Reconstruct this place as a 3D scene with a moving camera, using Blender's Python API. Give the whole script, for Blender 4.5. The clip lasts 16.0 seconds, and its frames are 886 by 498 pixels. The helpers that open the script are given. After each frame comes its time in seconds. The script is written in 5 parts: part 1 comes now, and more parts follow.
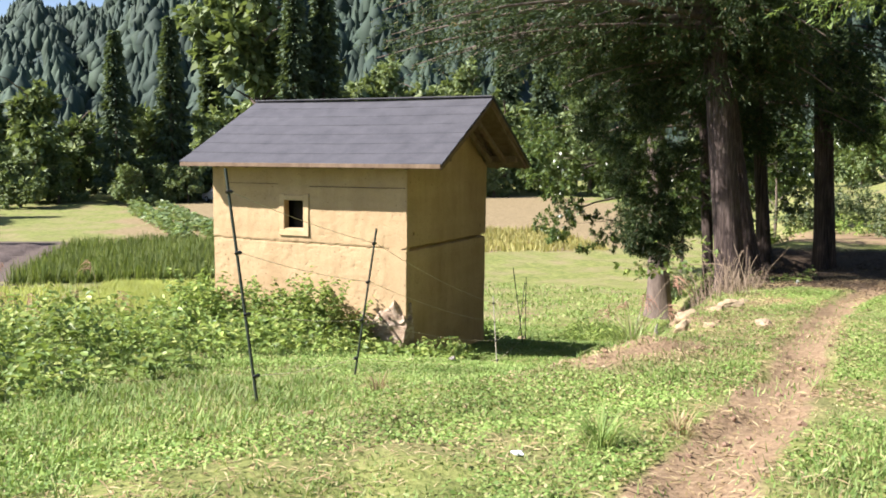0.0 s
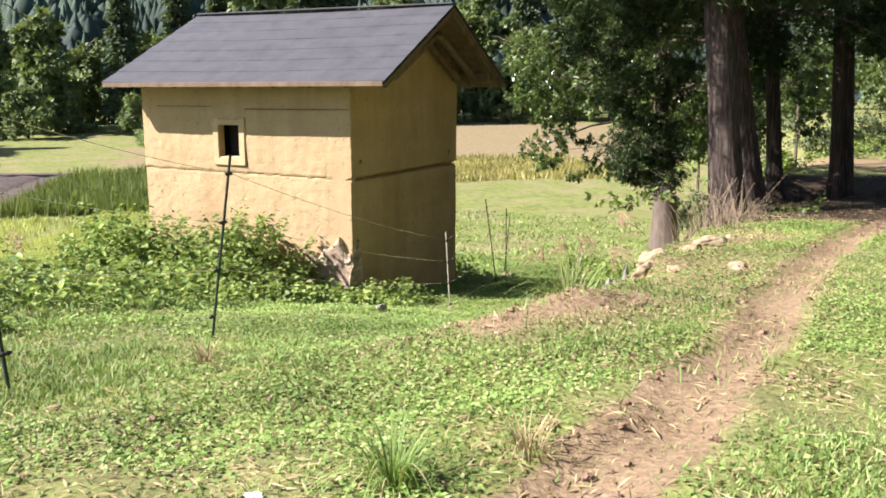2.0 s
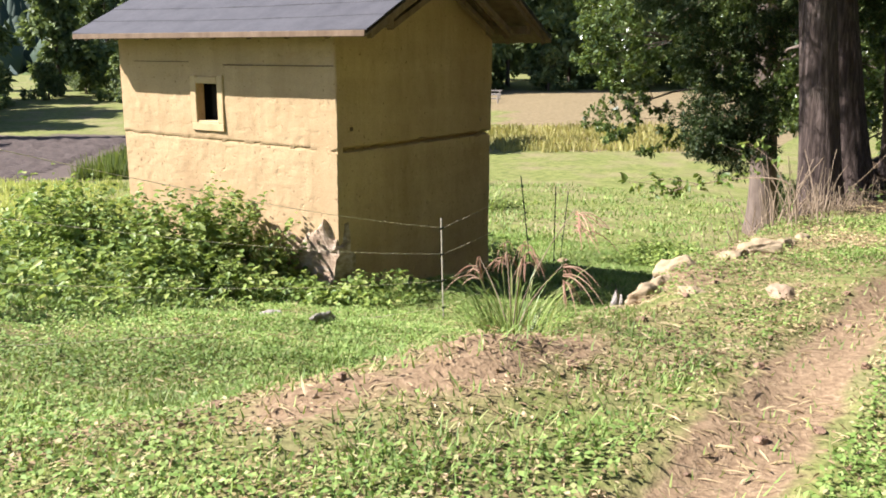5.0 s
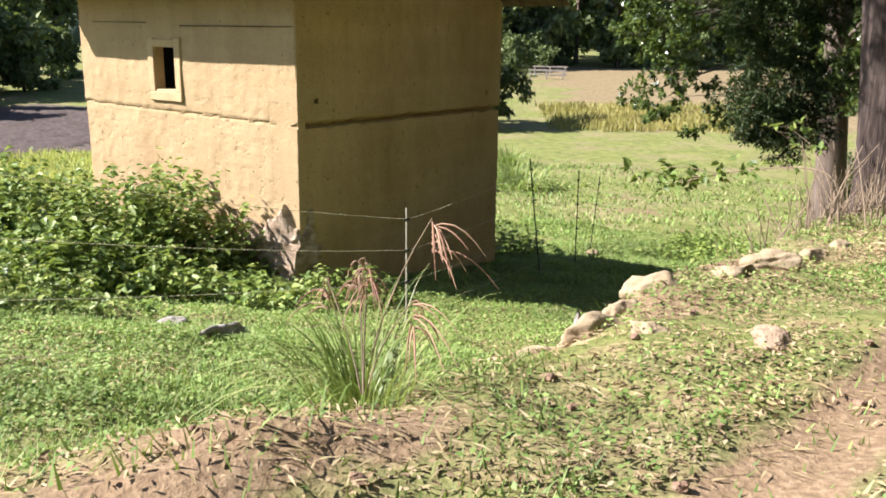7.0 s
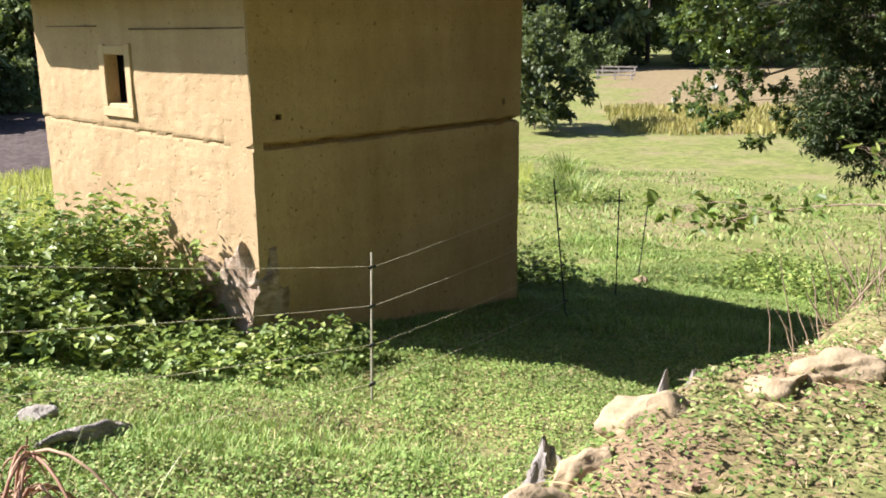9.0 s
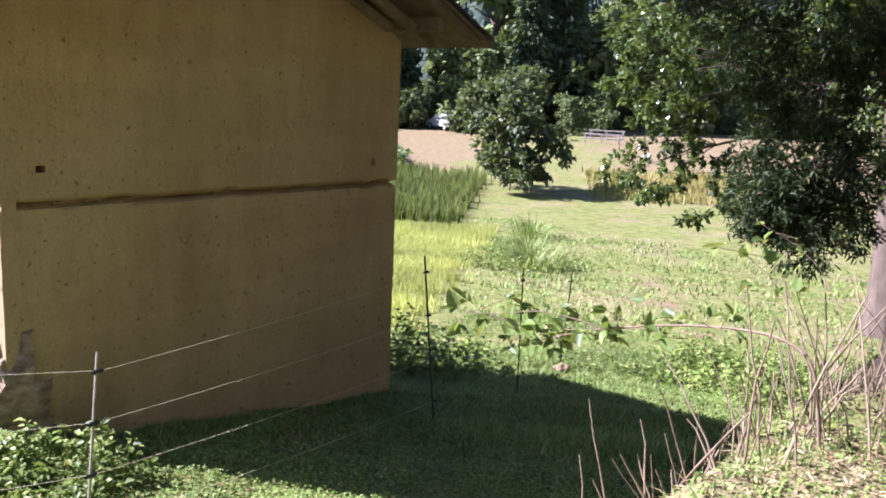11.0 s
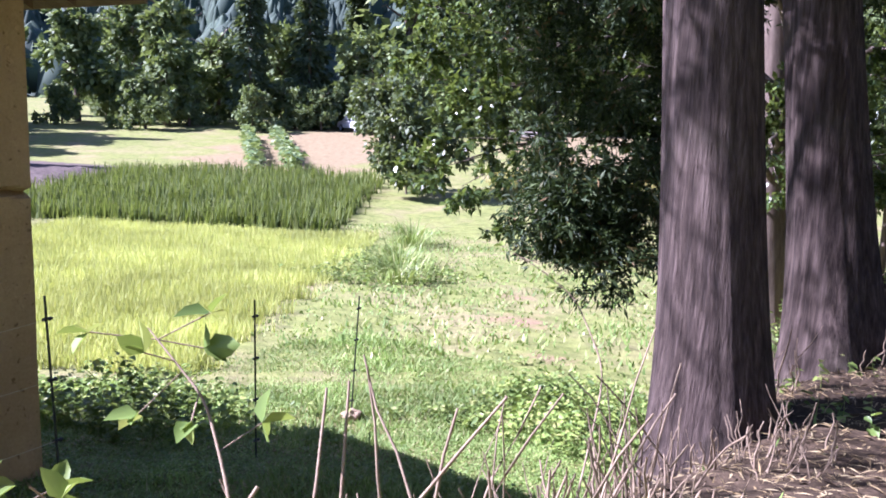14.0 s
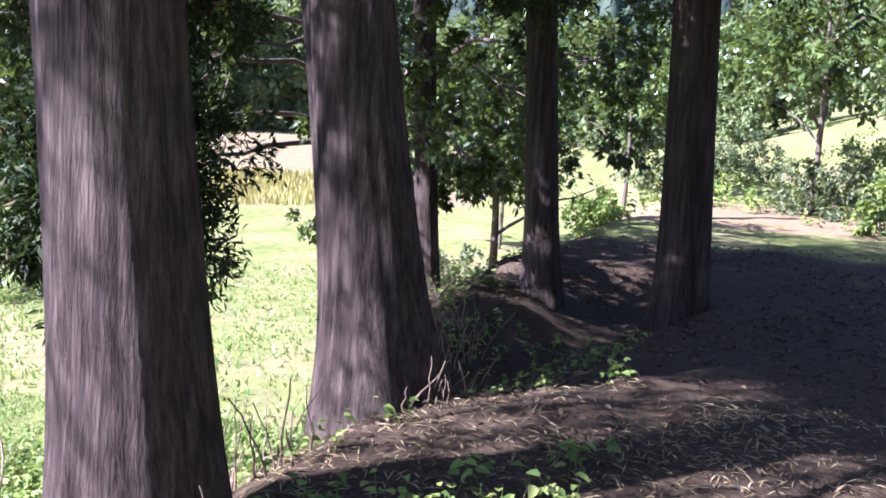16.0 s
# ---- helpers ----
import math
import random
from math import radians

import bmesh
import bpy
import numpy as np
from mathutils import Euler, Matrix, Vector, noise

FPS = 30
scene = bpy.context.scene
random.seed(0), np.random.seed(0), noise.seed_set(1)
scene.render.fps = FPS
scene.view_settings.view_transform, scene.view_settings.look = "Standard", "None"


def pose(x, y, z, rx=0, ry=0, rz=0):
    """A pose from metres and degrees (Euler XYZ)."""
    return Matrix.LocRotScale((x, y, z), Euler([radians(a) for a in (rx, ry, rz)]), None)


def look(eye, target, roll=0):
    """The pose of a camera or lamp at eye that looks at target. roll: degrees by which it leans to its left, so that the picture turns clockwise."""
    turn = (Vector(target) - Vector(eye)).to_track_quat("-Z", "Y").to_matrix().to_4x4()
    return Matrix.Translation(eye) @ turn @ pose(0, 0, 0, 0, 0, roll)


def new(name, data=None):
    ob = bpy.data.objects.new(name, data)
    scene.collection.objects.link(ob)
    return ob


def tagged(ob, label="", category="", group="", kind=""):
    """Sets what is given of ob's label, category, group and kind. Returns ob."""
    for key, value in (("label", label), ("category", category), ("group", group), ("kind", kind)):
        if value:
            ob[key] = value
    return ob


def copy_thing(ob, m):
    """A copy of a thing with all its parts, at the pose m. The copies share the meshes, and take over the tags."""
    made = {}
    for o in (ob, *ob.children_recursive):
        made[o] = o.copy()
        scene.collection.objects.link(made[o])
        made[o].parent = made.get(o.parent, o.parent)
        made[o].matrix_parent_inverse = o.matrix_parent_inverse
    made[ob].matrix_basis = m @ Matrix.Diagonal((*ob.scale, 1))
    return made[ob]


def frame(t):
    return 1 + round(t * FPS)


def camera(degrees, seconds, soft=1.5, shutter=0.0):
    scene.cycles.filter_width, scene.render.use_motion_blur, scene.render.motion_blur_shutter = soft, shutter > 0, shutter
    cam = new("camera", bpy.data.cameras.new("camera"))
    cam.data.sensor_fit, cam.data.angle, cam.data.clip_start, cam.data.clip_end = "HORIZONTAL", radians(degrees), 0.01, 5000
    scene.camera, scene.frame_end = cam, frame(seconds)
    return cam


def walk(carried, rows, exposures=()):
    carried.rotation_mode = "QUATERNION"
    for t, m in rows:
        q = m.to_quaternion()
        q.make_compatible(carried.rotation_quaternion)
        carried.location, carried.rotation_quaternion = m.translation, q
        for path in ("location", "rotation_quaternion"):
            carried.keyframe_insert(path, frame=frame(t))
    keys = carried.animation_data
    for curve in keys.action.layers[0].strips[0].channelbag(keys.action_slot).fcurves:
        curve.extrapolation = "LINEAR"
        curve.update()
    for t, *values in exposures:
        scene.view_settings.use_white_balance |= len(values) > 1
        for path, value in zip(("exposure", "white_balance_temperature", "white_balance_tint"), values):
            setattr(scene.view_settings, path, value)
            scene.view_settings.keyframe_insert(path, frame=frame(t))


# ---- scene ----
cam = camera(53.8, 16.0, soft=1.8)
PATH = [
    (0, (5.865, -12.937, 3.718), (5.119, -11.091, 3.522), 0.5),
    (0.5, (5.961, -12.465, 3.663), (5.158, -10.661, 3.343), 0.2),
    (1, (6.079, -11.95, 3.636), (5.31, -10.142, 3.265), 0.1),
    (1.5, (6.224, -11.506, 3.624), (5.387, -9.734, 3.227), -1.0),
    (2, (6.273, -10.992, 3.578), (5.481, -9.191, 3.22), -0.1),
    (2.5, (6.425, -10.53, 3.544), (5.618, -8.735, 3.183), 0.0),
    (3, (6.416, -10.057, 3.49), (5.565, -8.289, 3.106), 0.7),
    (3.2, (6.363, -9.915, 3.469), (5.509, -8.147, 3.088), 0.8),
    (5.3, (6.537, -8.033, 3.39), (5.495, -6.382, 2.958), 0.3),
    (5.5, (6.544, -7.841, 3.366), (5.482, -6.2, 2.941), 0.5),
    (6, (6.553, -7.363, 3.342), (5.455, -5.743, 2.93), 1.1),
    (6.5, (6.594, -6.92, 3.324), (5.446, -5.345, 2.873), -0.2),
    (7, (6.551, -6.473, 3.267), (5.414, -4.899, 2.785), 0.7),
    (7.5, (6.466, -5.947, 3.222), (5.289, -4.408, 2.725), -0.2),
    (8, (6.36, -5.532, 3.239), (5.101, -4.055, 2.757), -0.6),
    (8.5, (6.177, -5.055, 3.278), (4.917, -3.57, 2.823), 0.0),
    (9, (6.086, -4.592, 3.246), (4.819, -3.12, 2.767), -0.3),
    (9.5, (5.997, -4.154, 3.214), (4.735, -2.677, 2.738), 0.8),
    (9.7, (5.956, -3.932, 3.209), (4.698, -2.443, 2.759), 1.5),
    (11.8, (6.192, -1.722, 3.195), (4.91, -0.22, 2.877), 2.7),
    (12, (6.179, -1.54, 3.177), (4.92, -0.016, 2.873), 3.2),
    (12.5, (6.164, -1.009, 3.16), (4.96, 0.559, 2.858), 3.6),
    (13, (6.217, -0.497, 3.153), (5.044, 1.09, 2.832), 2.3),
    (13.5, (6.159, 0.073, 3.105), (5.027, 1.694, 2.803), 2.3),
    (13.7, (6.171, 0.263, 3.099), (5.03, 1.876, 2.792), 2.3),
    (14, (6.206, 0.564, 3.07), (5.041, 2.152, 2.726), 2.2),
    (14.5, (6.269, 1.052, 3.064), (5.15, 2.663, 2.675), 2.7),
    (15, (6.297, 1.53, 3.07), (5.349, 3.256, 2.719), 3.3),
    (15.5, (6.395, 2.04, 3.049), (5.704, 3.892, 2.75), 3.2),
    (16, (6.45, 2.538, 2.978), (5.949, 4.448, 2.662), 3.6),
]
LIGHT = [(0, 1.66, 5930, 18), (9.7, 1.62, 5930, 18), (11.8, 2.05, 5080, 40), (14.8, 2.2, 5080, 37), (16, 2.42, 5050, 34)]
walk(cam, [(t, look(eye, target, roll)) for t, eye, target, roll in PATH], LIGHT)

# ---------- world, sun ----------
SUN = Vector((0.89, 0.655, -1.0)).normalized()
world = bpy.data.worlds.new("world")
scene.world = world
world.use_nodes = True
wn = world.node_tree.nodes
sky = wn.new("ShaderNodeTexSky")
sky.sky_type = "NISHITA"
sky.sun_disc = False
sky.sun_elevation = math.asin(-SUN.z)
sky.sun_rotation = math.atan2(-SUN.x, -SUN.y)
world.node_tree.links.new(sky.outputs[0], wn["Background"].inputs[0])
wn["Background"].inputs[1].default_value = 0.05
sun = new("sun", bpy.data.lights.new("sun", "SUN"))
sun.data.energy = 5.0
sun.data.angle = radians(0.55)
sun.data.color = (1.0, 0.93, 0.80)
sun.rotation_euler = SUN.to_track_quat("-Z", "Y").to_euler()

# ---------- materials ----------
MATS = {}


def shader(name, rough=0.9):
    m = bpy.data.materials.new(name)
    m.use_nodes = True
    nt = m.node_tree
    b = nt.nodes["Principled BSDF"]
    b.inputs["Roughness"].default_value = rough
    MATS[name] = m
    return m, nt, b


def tex(nt, scale, detail=6.0, rough=0.6, stretch=(1, 1, 1), kind="ShaderNodeTexNoise"):
    tc = nt.nodes.new("ShaderNodeTexCoord")
    mp = nt.nodes.new("ShaderNodeMapping")
    mp.inputs["Scale"].default_value = stretch
    n = nt.nodes.new(kind)
    n.inputs["Scale"].default_value = scale
    if kind == "ShaderNodeTexNoise":
        n.inputs["Detail"].default_value = detail
        n.inputs["Roughness"].default_value = rough
    nt.links.new(tc.outputs["Object"], mp.inputs[0])
    nt.links.new(mp.outputs[0], n.inputs["Vector"])
    return n


def ramp(nt, fac, stops):
    r = nt.nodes.new("ShaderNodeValToRGB")
    e = r.color_ramp.elements
    while len(e) < len(stops):
        e.new(0.5)
    for k, (p, c) in enumerate(stops):
        e[k].position = p
        e[k].color = (*c, 1)
    nt.links.new(fac, r.inputs[0])
    return r


def mix(nt, fac, a, b, mode="MIX"):
    n = nt.nodes.new("ShaderNodeMix")
    n.data_type = "RGBA"
    n.blend_type = mode
    for sock, v in ((n.inputs[0], fac), (n.inputs[6], a), (n.inputs[7], b)):
        if isinstance(v, (int, float)):
            sock.default_value = v
        elif isinstance(v, tuple):
            sock.default_value = (*v, 1)
        else:
            nt.links.new(v, sock)
    return n.outputs[2]


def bump(nt, b, height, strength=0.5, dist=0.02):
    n = nt.nodes.new("ShaderNodeBump")
    n.inputs["Strength"].default_value = strength
    n.inputs["Distance"].default_value = dist
    nt.links.new(height, n.inputs["Height"])
    nt.links.new(n.outputs[0], b.inputs["Normal"])


def simple(name, stops, scale=8.0, rough=0.85, stretch=(1, 1, 1), bumps=0.4, dist=0.01, spec=0.3):
    m, nt, b = shader(name, rough)
    n = tex(nt, scale, stretch=stretch)
    n2 = tex(nt, scale * 7, stretch=stretch)
    r = ramp(nt, n.outputs[0], stops)
    c = mix(nt, 0.35, r.outputs[0], ramp(nt, n2.outputs[0], [(0.3, stops[0][1]), (0.75, stops[-1][1])]).outputs[0])
    nt.links.new(c, b.inputs["Base Color"])
    b.inputs["Specular IOR Level"].default_value = spec
    if bumps:
        bump(nt, b, n2.outputs[0], bumps, dist)
    return m


def foliage(name, stops, trans=0.35, rough=0.5, tint=(0.25, 0.32, 0.03), patch=0.6, spec=0.3):
    """Leaves: each island has its own shade, patches vary over metres, light shines through."""
    m, nt, b = shader(name, rough)
    geo = nt.nodes.new("ShaderNodeNewGeometry")
    r = ramp(nt, geo.outputs["Random Per Island"], stops)
    n = tex(nt, patch, 3)
    shade = ramp(nt, n.outputs[0], [(0.35, (0.68, 0.68, 0.62)), (0.68, (1.2, 1.18, 1.05))])
    c = mix(nt, 1.0, r.outputs[0], shade.outputs[0], "MULTIPLY")
    nt.links.new(c, b.inputs["Base Color"])
    b.inputs["Specular IOR Level"].default_value = spec
    t = nt.nodes.new("ShaderNodeBsdfTranslucent")
    nt.links.new(mix(nt, 0.5, c, tint), t.inputs[0])
    mx = nt.nodes.new("ShaderNodeMixShader")
    mx.inputs[0].default_value = trans
    out = nt.nodes["Material Output"]
    nt.links.new(b.outputs[0], mx.inputs[1])
    nt.links.new(t.outputs[0], mx.inputs[2])
    nt.links.new(mx.outputs[0], out.inputs[0])
    return m


def ground_material():
    m, nt, b = shader("ground", 0.95)
    big = tex(nt, 0.45, 4)
    mid = tex(nt, 3.0, 6)
    fine = tex(nt, 30.0, 6)
    grass = ramp(nt, fine.outputs[0], [(0.25, (0.085, 0.095, 0.032)), (0.5, (0.17, 0.19, 0.06)), (0.75, (0.28, 0.27, 0.11))])
    shade = ramp(nt, mid.outputs[0], [(0.3, (0.55, 0.6, 0.5)), (0.6, (1.1, 1.1, 1.0))])
    grass_c = mix(nt, 1.0, grass.outputs[0], shade.outputs[0], "MULTIPLY")
    dry = ramp(nt, fine.outputs[0], [(0.3, (0.16, 0.12, 0.07)), (0.7, (0.34, 0.27, 0.16))])
    g = mix(nt, ramp(nt, big.outputs[0], [(0.45, (0, 0, 0)), (0.72, (0.75, 0.75, 0.75))]).outputs[0], grass_c, dry.outputs[0])
    dirt = ramp(nt, fine.outputs[0], [(0.25, (0.13, 0.085, 0.05)), (0.55, (0.24, 0.168, 0.10)), (0.8, (0.37, 0.28, 0.18))])
    soil = ramp(nt, fine.outputs[0], [(0.3, (0.055, 0.042, 0.035)), (0.7, (0.15, 0.12, 0.10))])
    gold = ramp(nt, mid.outputs[0], [(0.3, (0.15, 0.115, 0.06)), (0.7, (0.26, 0.205, 0.115))])
    litter = ramp(nt, fine.outputs[0], [(0.3, (0.035, 0.025, 0.017)), (0.6, (0.085, 0.06, 0.038)), (0.8, (0.2, 0.15, 0.1))])
    for name, col in (("gold", gold), ("soil", soil), ("litter", litter), ("dirt", dirt)):
        a = nt.nodes.new("ShaderNodeAttribute")
        a.attribute_name = name
        add = nt.nodes.new("ShaderNodeMath")
        add.operation = "MULTIPLY_ADD"
        nt.links.new(mid.outputs[0], add.inputs[0])
        add.inputs[1].default_value = 0.9
        nt.links.new(a.outputs["Fac"], add.inputs[2])
        f = ramp(nt, add.outputs[0], [(0.78, (0, 0, 0)), (1.0, (1, 1, 1))])
        g = mix(nt, f.outputs[0], g, col.outputs[0])
    nt.links.new(g, b.inputs["Base Color"])
    b.inputs["Specular IOR Level"].default_value = 0.15
    bump(nt, b, fine.outputs[0], 0.6, 0.03)
    return m


def earth_material():
    """Rammed earth: pale courses, pits with their shade partly painted in, and rain runs."""
    m, nt, b = shader("rammed_earth", 0.97)
    course = tex(nt, 1.0, 3, stretch=(0.15, 0.15, 2.6))
    blot = tex(nt, 1.7, 5)
    grit = tex(nt, 45.0, 8, 0.7)
    pit = tex(nt, 11.0, 3)
    run = tex(nt, 5.0, 5, stretch=(1, 1, 0.12))
    base = ramp(nt, blot.outputs[0], [(0.3, (0.36, 0.245, 0.125)), (0.55, (0.46, 0.325, 0.17)), (0.75, (0.54, 0.395, 0.225))])
    c = mix(nt, 0.35, base.outputs[0], ramp(nt, course.outputs[0], [(0.35, (0.32, 0.215, 0.11)), (0.65, (0.52, 0.385, 0.225))]).outputs[0])
    c = mix(nt, 0.25, c, ramp(nt, run.outputs[0], [(0.35, (0.29, 0.2, 0.105)), (0.6, (0.48, 0.355, 0.205))]).outputs[0])
    c = mix(nt, 0.22, c, ramp(nt, grit.outputs[0], [(0.3, (0.22, 0.15, 0.08)), (0.7, (0.66, 0.52, 0.33))]).outputs[0])
    # small dark spots put the shade of pits into the colour
    pit_shade = tex(nt, 19.0, 2)
    c = mix(nt, ramp(nt, pit_shade.outputs[0], [(0.27, (0.8, 0.8, 0.8)), (0.36, (0, 0, 0))]).outputs[0], c, (0.17, 0.11, 0.06))
    stain = tex(nt, 0.9, 6, 0.7, stretch=(1.2, 1.2, 0.5))
    c = mix(nt, ramp(nt, stain.outputs[0], [(0.5, (0, 0, 0)), (0.7, (0.45, 0.45, 0.45))]).outputs[0], c, (0.31, 0.205, 0.105))
    nt.links.new(c, b.inputs["Base Color"])
    b.inputs["Specular IOR Level"].default_value = 0.1
    h = mix(nt, 0.6, grit.outputs[0], ramp(nt, pit.outputs[0], [(0.28, (0, 0, 0)), (0.42, (1, 1, 1))]).outputs[0])
    bump(nt, b, h, 0.5, 0.02)
    return m


def bark_material():
    m, nt, b = shader("cedar_bark", 0.9)
    strip = tex(nt, 26.0, 6, 0.7, stretch=(1, 1, 0.06))
    fibre = tex(nt, 70.0, 5, 0.7, stretch=(1, 1, 0.05))
    moss = tex(nt, 1.3, 5)
    c = ramp(nt, strip.outputs[0], [(0.36, (0.014, 0.010, 0.009)), (0.5, (0.06, 0.043, 0.036)), (0.66, (0.165, 0.126, 0.108))])
    c = mix(nt, 0.35, c.outputs[0], ramp(nt, fibre.outputs[0], [(0.34, (0.02, 0.014, 0.012)), (0.66, (0.16, 0.122, 0.104))]).outputs[0])
    c = mix(nt, ramp(nt, moss.outputs[0], [(0.55, (0, 0, 0)), (0.75, (0.4, 0.4, 0.4))]).outputs[0], c, (0.12, 0.115, 0.08))
    nt.links.new(c, b.inputs["Base Color"])
    b.inputs["Specular IOR Level"].default_value = 0.2
    bump(nt, b, mix(nt, 0.35, strip.outputs[0], fibre.outputs[0]), 1.0, 0.05)
    return m


ground_material(), earth_material(), bark_material()
simple("roofing", [(0.3, (0.040, 0.040, 0.046)), (0.7, (0.082, 0.080, 0.088))], 3.0, 0.75, bumps=0.2)
simple("old_wood", [(0.3, (0.10, 0.065, 0.04)), (0.7, (0.24, 0.17, 0.11))], 6.0, 0.85, (1, 1, 0.2))
simple("grey_wood", [(0.3, (0.16, 0.14, 0.12)), (0.7, (0.42, 0.38, 0.34))], 9.0, 0.9, (1, 1, 0.15), 0.8, 0.03)
simple("clay", [(0.3, (0.42, 0.30, 0.16)), (0.7, (0.56, 0.42, 0.24))], 5.0, 0.97)
simple("straw_clay", [(0.35, (0.20, 0.13, 0.08)), (0.5, (0.45, 0.33, 0.22)), (0.65, (0.66, 0.54, 0.42))], 14.0, 0.97, (0.5, 0.5, 1), 0.9, 0.04)
# near-black colour that stands for the unlit inside of the hut
simple("shade_black", [(0.3, (0.012, 0.010, 0.008)), (0.7, (0.02, 0.017, 0.014))], 3.0, 0.95, bumps=0)
simple("bank_stone", [(0.3, (0.25, 0.18, 0.105)), (0.5, (0.36, 0.275, 0.17)), (0.75, (0.45, 0.36, 0.235))], 7.0, 0.95, bumps=0.5, dist=0.02)
simple("sand_stone", [(0.3, (0.24, 0.165, 0.105)), (0.6, (0.36, 0.265, 0.175)), (0.8, (0.46, 0.355, 0.245))], 5.0, 0.95, bumps=0.7, dist=0.03)
simple("grey_stone", [(0.3, (0.20, 0.18, 0.15)), (0.7, (0.46, 0.42, 0.36))], 6.0, 0.92, bumps=0.7, dist=0.03)
simple("clod", [(0.3, (0.19, 0.115, 0.075)), (0.7, (0.37, 0.25, 0.17))], 9.0, 0.97, bumps=0.8, dist=0.03)
simple("post_paint", [(0.3, (0.015, 0.022, 0.015)), (0.7, (0.04, 0.05, 0.035))], 9.0, 0.5, bumps=0)
simple("post_pale", [(0.3, (0.25, 0.23, 0.17)), (0.7, (0.42, 0.38, 0.30))], 9.0, 0.6, bumps=0)
simple("insulator", [(0.3, (0.02, 0.02, 0.02)), (0.7, (0.04, 0.04, 0.04))], 9.0, 0.4, bumps=0)
simple("fence_wire", [(0.3, (0.45, 0.40, 0.28)), (0.7, (0.65, 0.58, 0.42))], 40.0, 0.6, bumps=0)
simple("car_paint", [(0.3, (0.44, 0.46, 0.48)), (0.7, (0.50, 0.52, 0.54))], 1.0, 0.25, bumps=0, spec=0.5)
simple("car_glass", [(0.3, (0.03, 0.04, 0.05)), (0.7, (0.05, 0.06, 0.07))], 1.0, 0.08, bumps=0, spec=0.6)
simple("tyre", [(0.3, (0.015, 0.015, 0.015)), (0.7, (0.03, 0.03, 0.03))], 9.0, 0.8, bumps=0)
simple("white_plastic", [(0.3, (0.72, 0.72, 0.70)), (0.7, (0.82, 0.82, 0.80))], 9.0, 0.5, bumps=0)
simple("dead_stem", [(0.3, (0.17, 0.12, 0.08)), (0.7, (0.36, 0.28, 0.195))], 20.0, 0.9, (1, 1, 0.2), 0.3)
simple("limb_bark", [(0.3, (0.07, 0.05, 0.04)), (0.7, (0.19, 0.15, 0.12))], 14.0, 0.9, (1, 1, 0.2))
# hillside colour carries a blue-green tint for haze
simple("haze_slope", [(0.3, (0.03, 0.05, 0.045)), (0.7, (0.06, 0.085, 0.07))], 0.02, 0.95, bumps=0)
foliage("lawn", [(0.0, (0.11, 0.19, 0.045)), (0.4, (0.21, 0.33, 0.085)), (0.8, (0.325, 0.43, 0.14)), (0.93, (0.39, 0.42, 0.18)), (1.0, (0.50, 0.45, 0.26))], 0.3, 0.6)
foliage("dry_grass", [(0.0, (0.26, 0.19, 0.10)), (0.6, (0.42, 0.33, 0.19)), (1.0, (0.55, 0.46, 0.29))], 0.2, 0.8, (0.4, 0.3, 0.14))
foliage("weed", [(0.0, (0.10, 0.16, 0.045)), (0.5, (0.20, 0.29, 0.075)), (0.85, (0.33, 0.41, 0.12)), (1.0, (0.42, 0.44, 0.17))], 0.32, 0.45)
foliage("cedar_leaf", [(0.0, (0.018, 0.035, 0.014)), (0.6, (0.045, 0.075, 0.025)), (0.93, (0.085, 0.12, 0.04)), (1.0, (0.20, 0.12, 0.06))], 0.18, 0.6, (0.12, 0.18, 0.03))
foliage("young_cedar_leaf", [(0.0, (0.07, 0.12, 0.03)), (0.6, (0.14, 0.21, 0.05)), (1.0, (0.22, 0.29, 0.08))], 0.3, 0.5)
foliage("broad_leaf", [(0.0, (0.035, 0.065, 0.022)), (0.6, (0.08, 0.125, 0.04)), (1.0, (0.16, 0.21, 0.065))], 0.3, 0.3, spec=0.5)
foliage("grey_bush_leaf", [(0.0, (0.05, 0.075, 0.035)), (0.6, (0.11, 0.145, 0.075)), (1.0, (0.19, 0.22, 0.12))], 0.25, 0.4)
# far trees: distance haze is put into these paler leaf colours
foliage("far_haze_leaf", [(0.0, (0.11, 0.16, 0.075)), (0.6, (0.19, 0.25, 0.115)), (1.0, (0.29, 0.34, 0.165))], 0.25, 0.6, patch=0.15)
foliage("light_haze_leaf", [(0.0, (0.13, 0.18, 0.08)), (0.6, (0.20, 0.26, 0.115)), (1.0, (0.30, 0.35, 0.17))], 0.3, 0.6, patch=0.15)
foliage("haze_conifer_leaf", [(0.0, (0.05, 0.08, 0.05)), (0.6, (0.085, 0.125, 0.075)), (1.0, (0.13, 0.175, 0.09))], 0.15, 0.7, patch=0.1)
# hill woods: haze is painted in as a blue-green leaf tint
foliage("hill_haze_leaf", [(0.0, (0.030, 0.052, 0.042)), (0.5, (0.038, 0.063, 0.048)), (1.0, (0.055, 0.083, 0.058))], 0.1, 0.8, (0.1, 0.14, 0.1), patch=0.02)
foliage("rice_yellow", [(0.0, (0.30, 0.37, 0.09)), (0.5, (0.44, 0.50, 0.15)), (1.0, (0.58, 0.60, 0.25))], 0.35, 0.6, (0.5, 0.5, 0.08), patch=0.35)
foliage("ripe_grass", [(0.0, (0.22, 0.23, 0.065)), (0.5, (0.32, 0.31, 0.11)), (1.0, (0.43, 0.39, 0.17))], 0.35, 0.6, (0.5, 0.42, 0.08), patch=0.35)
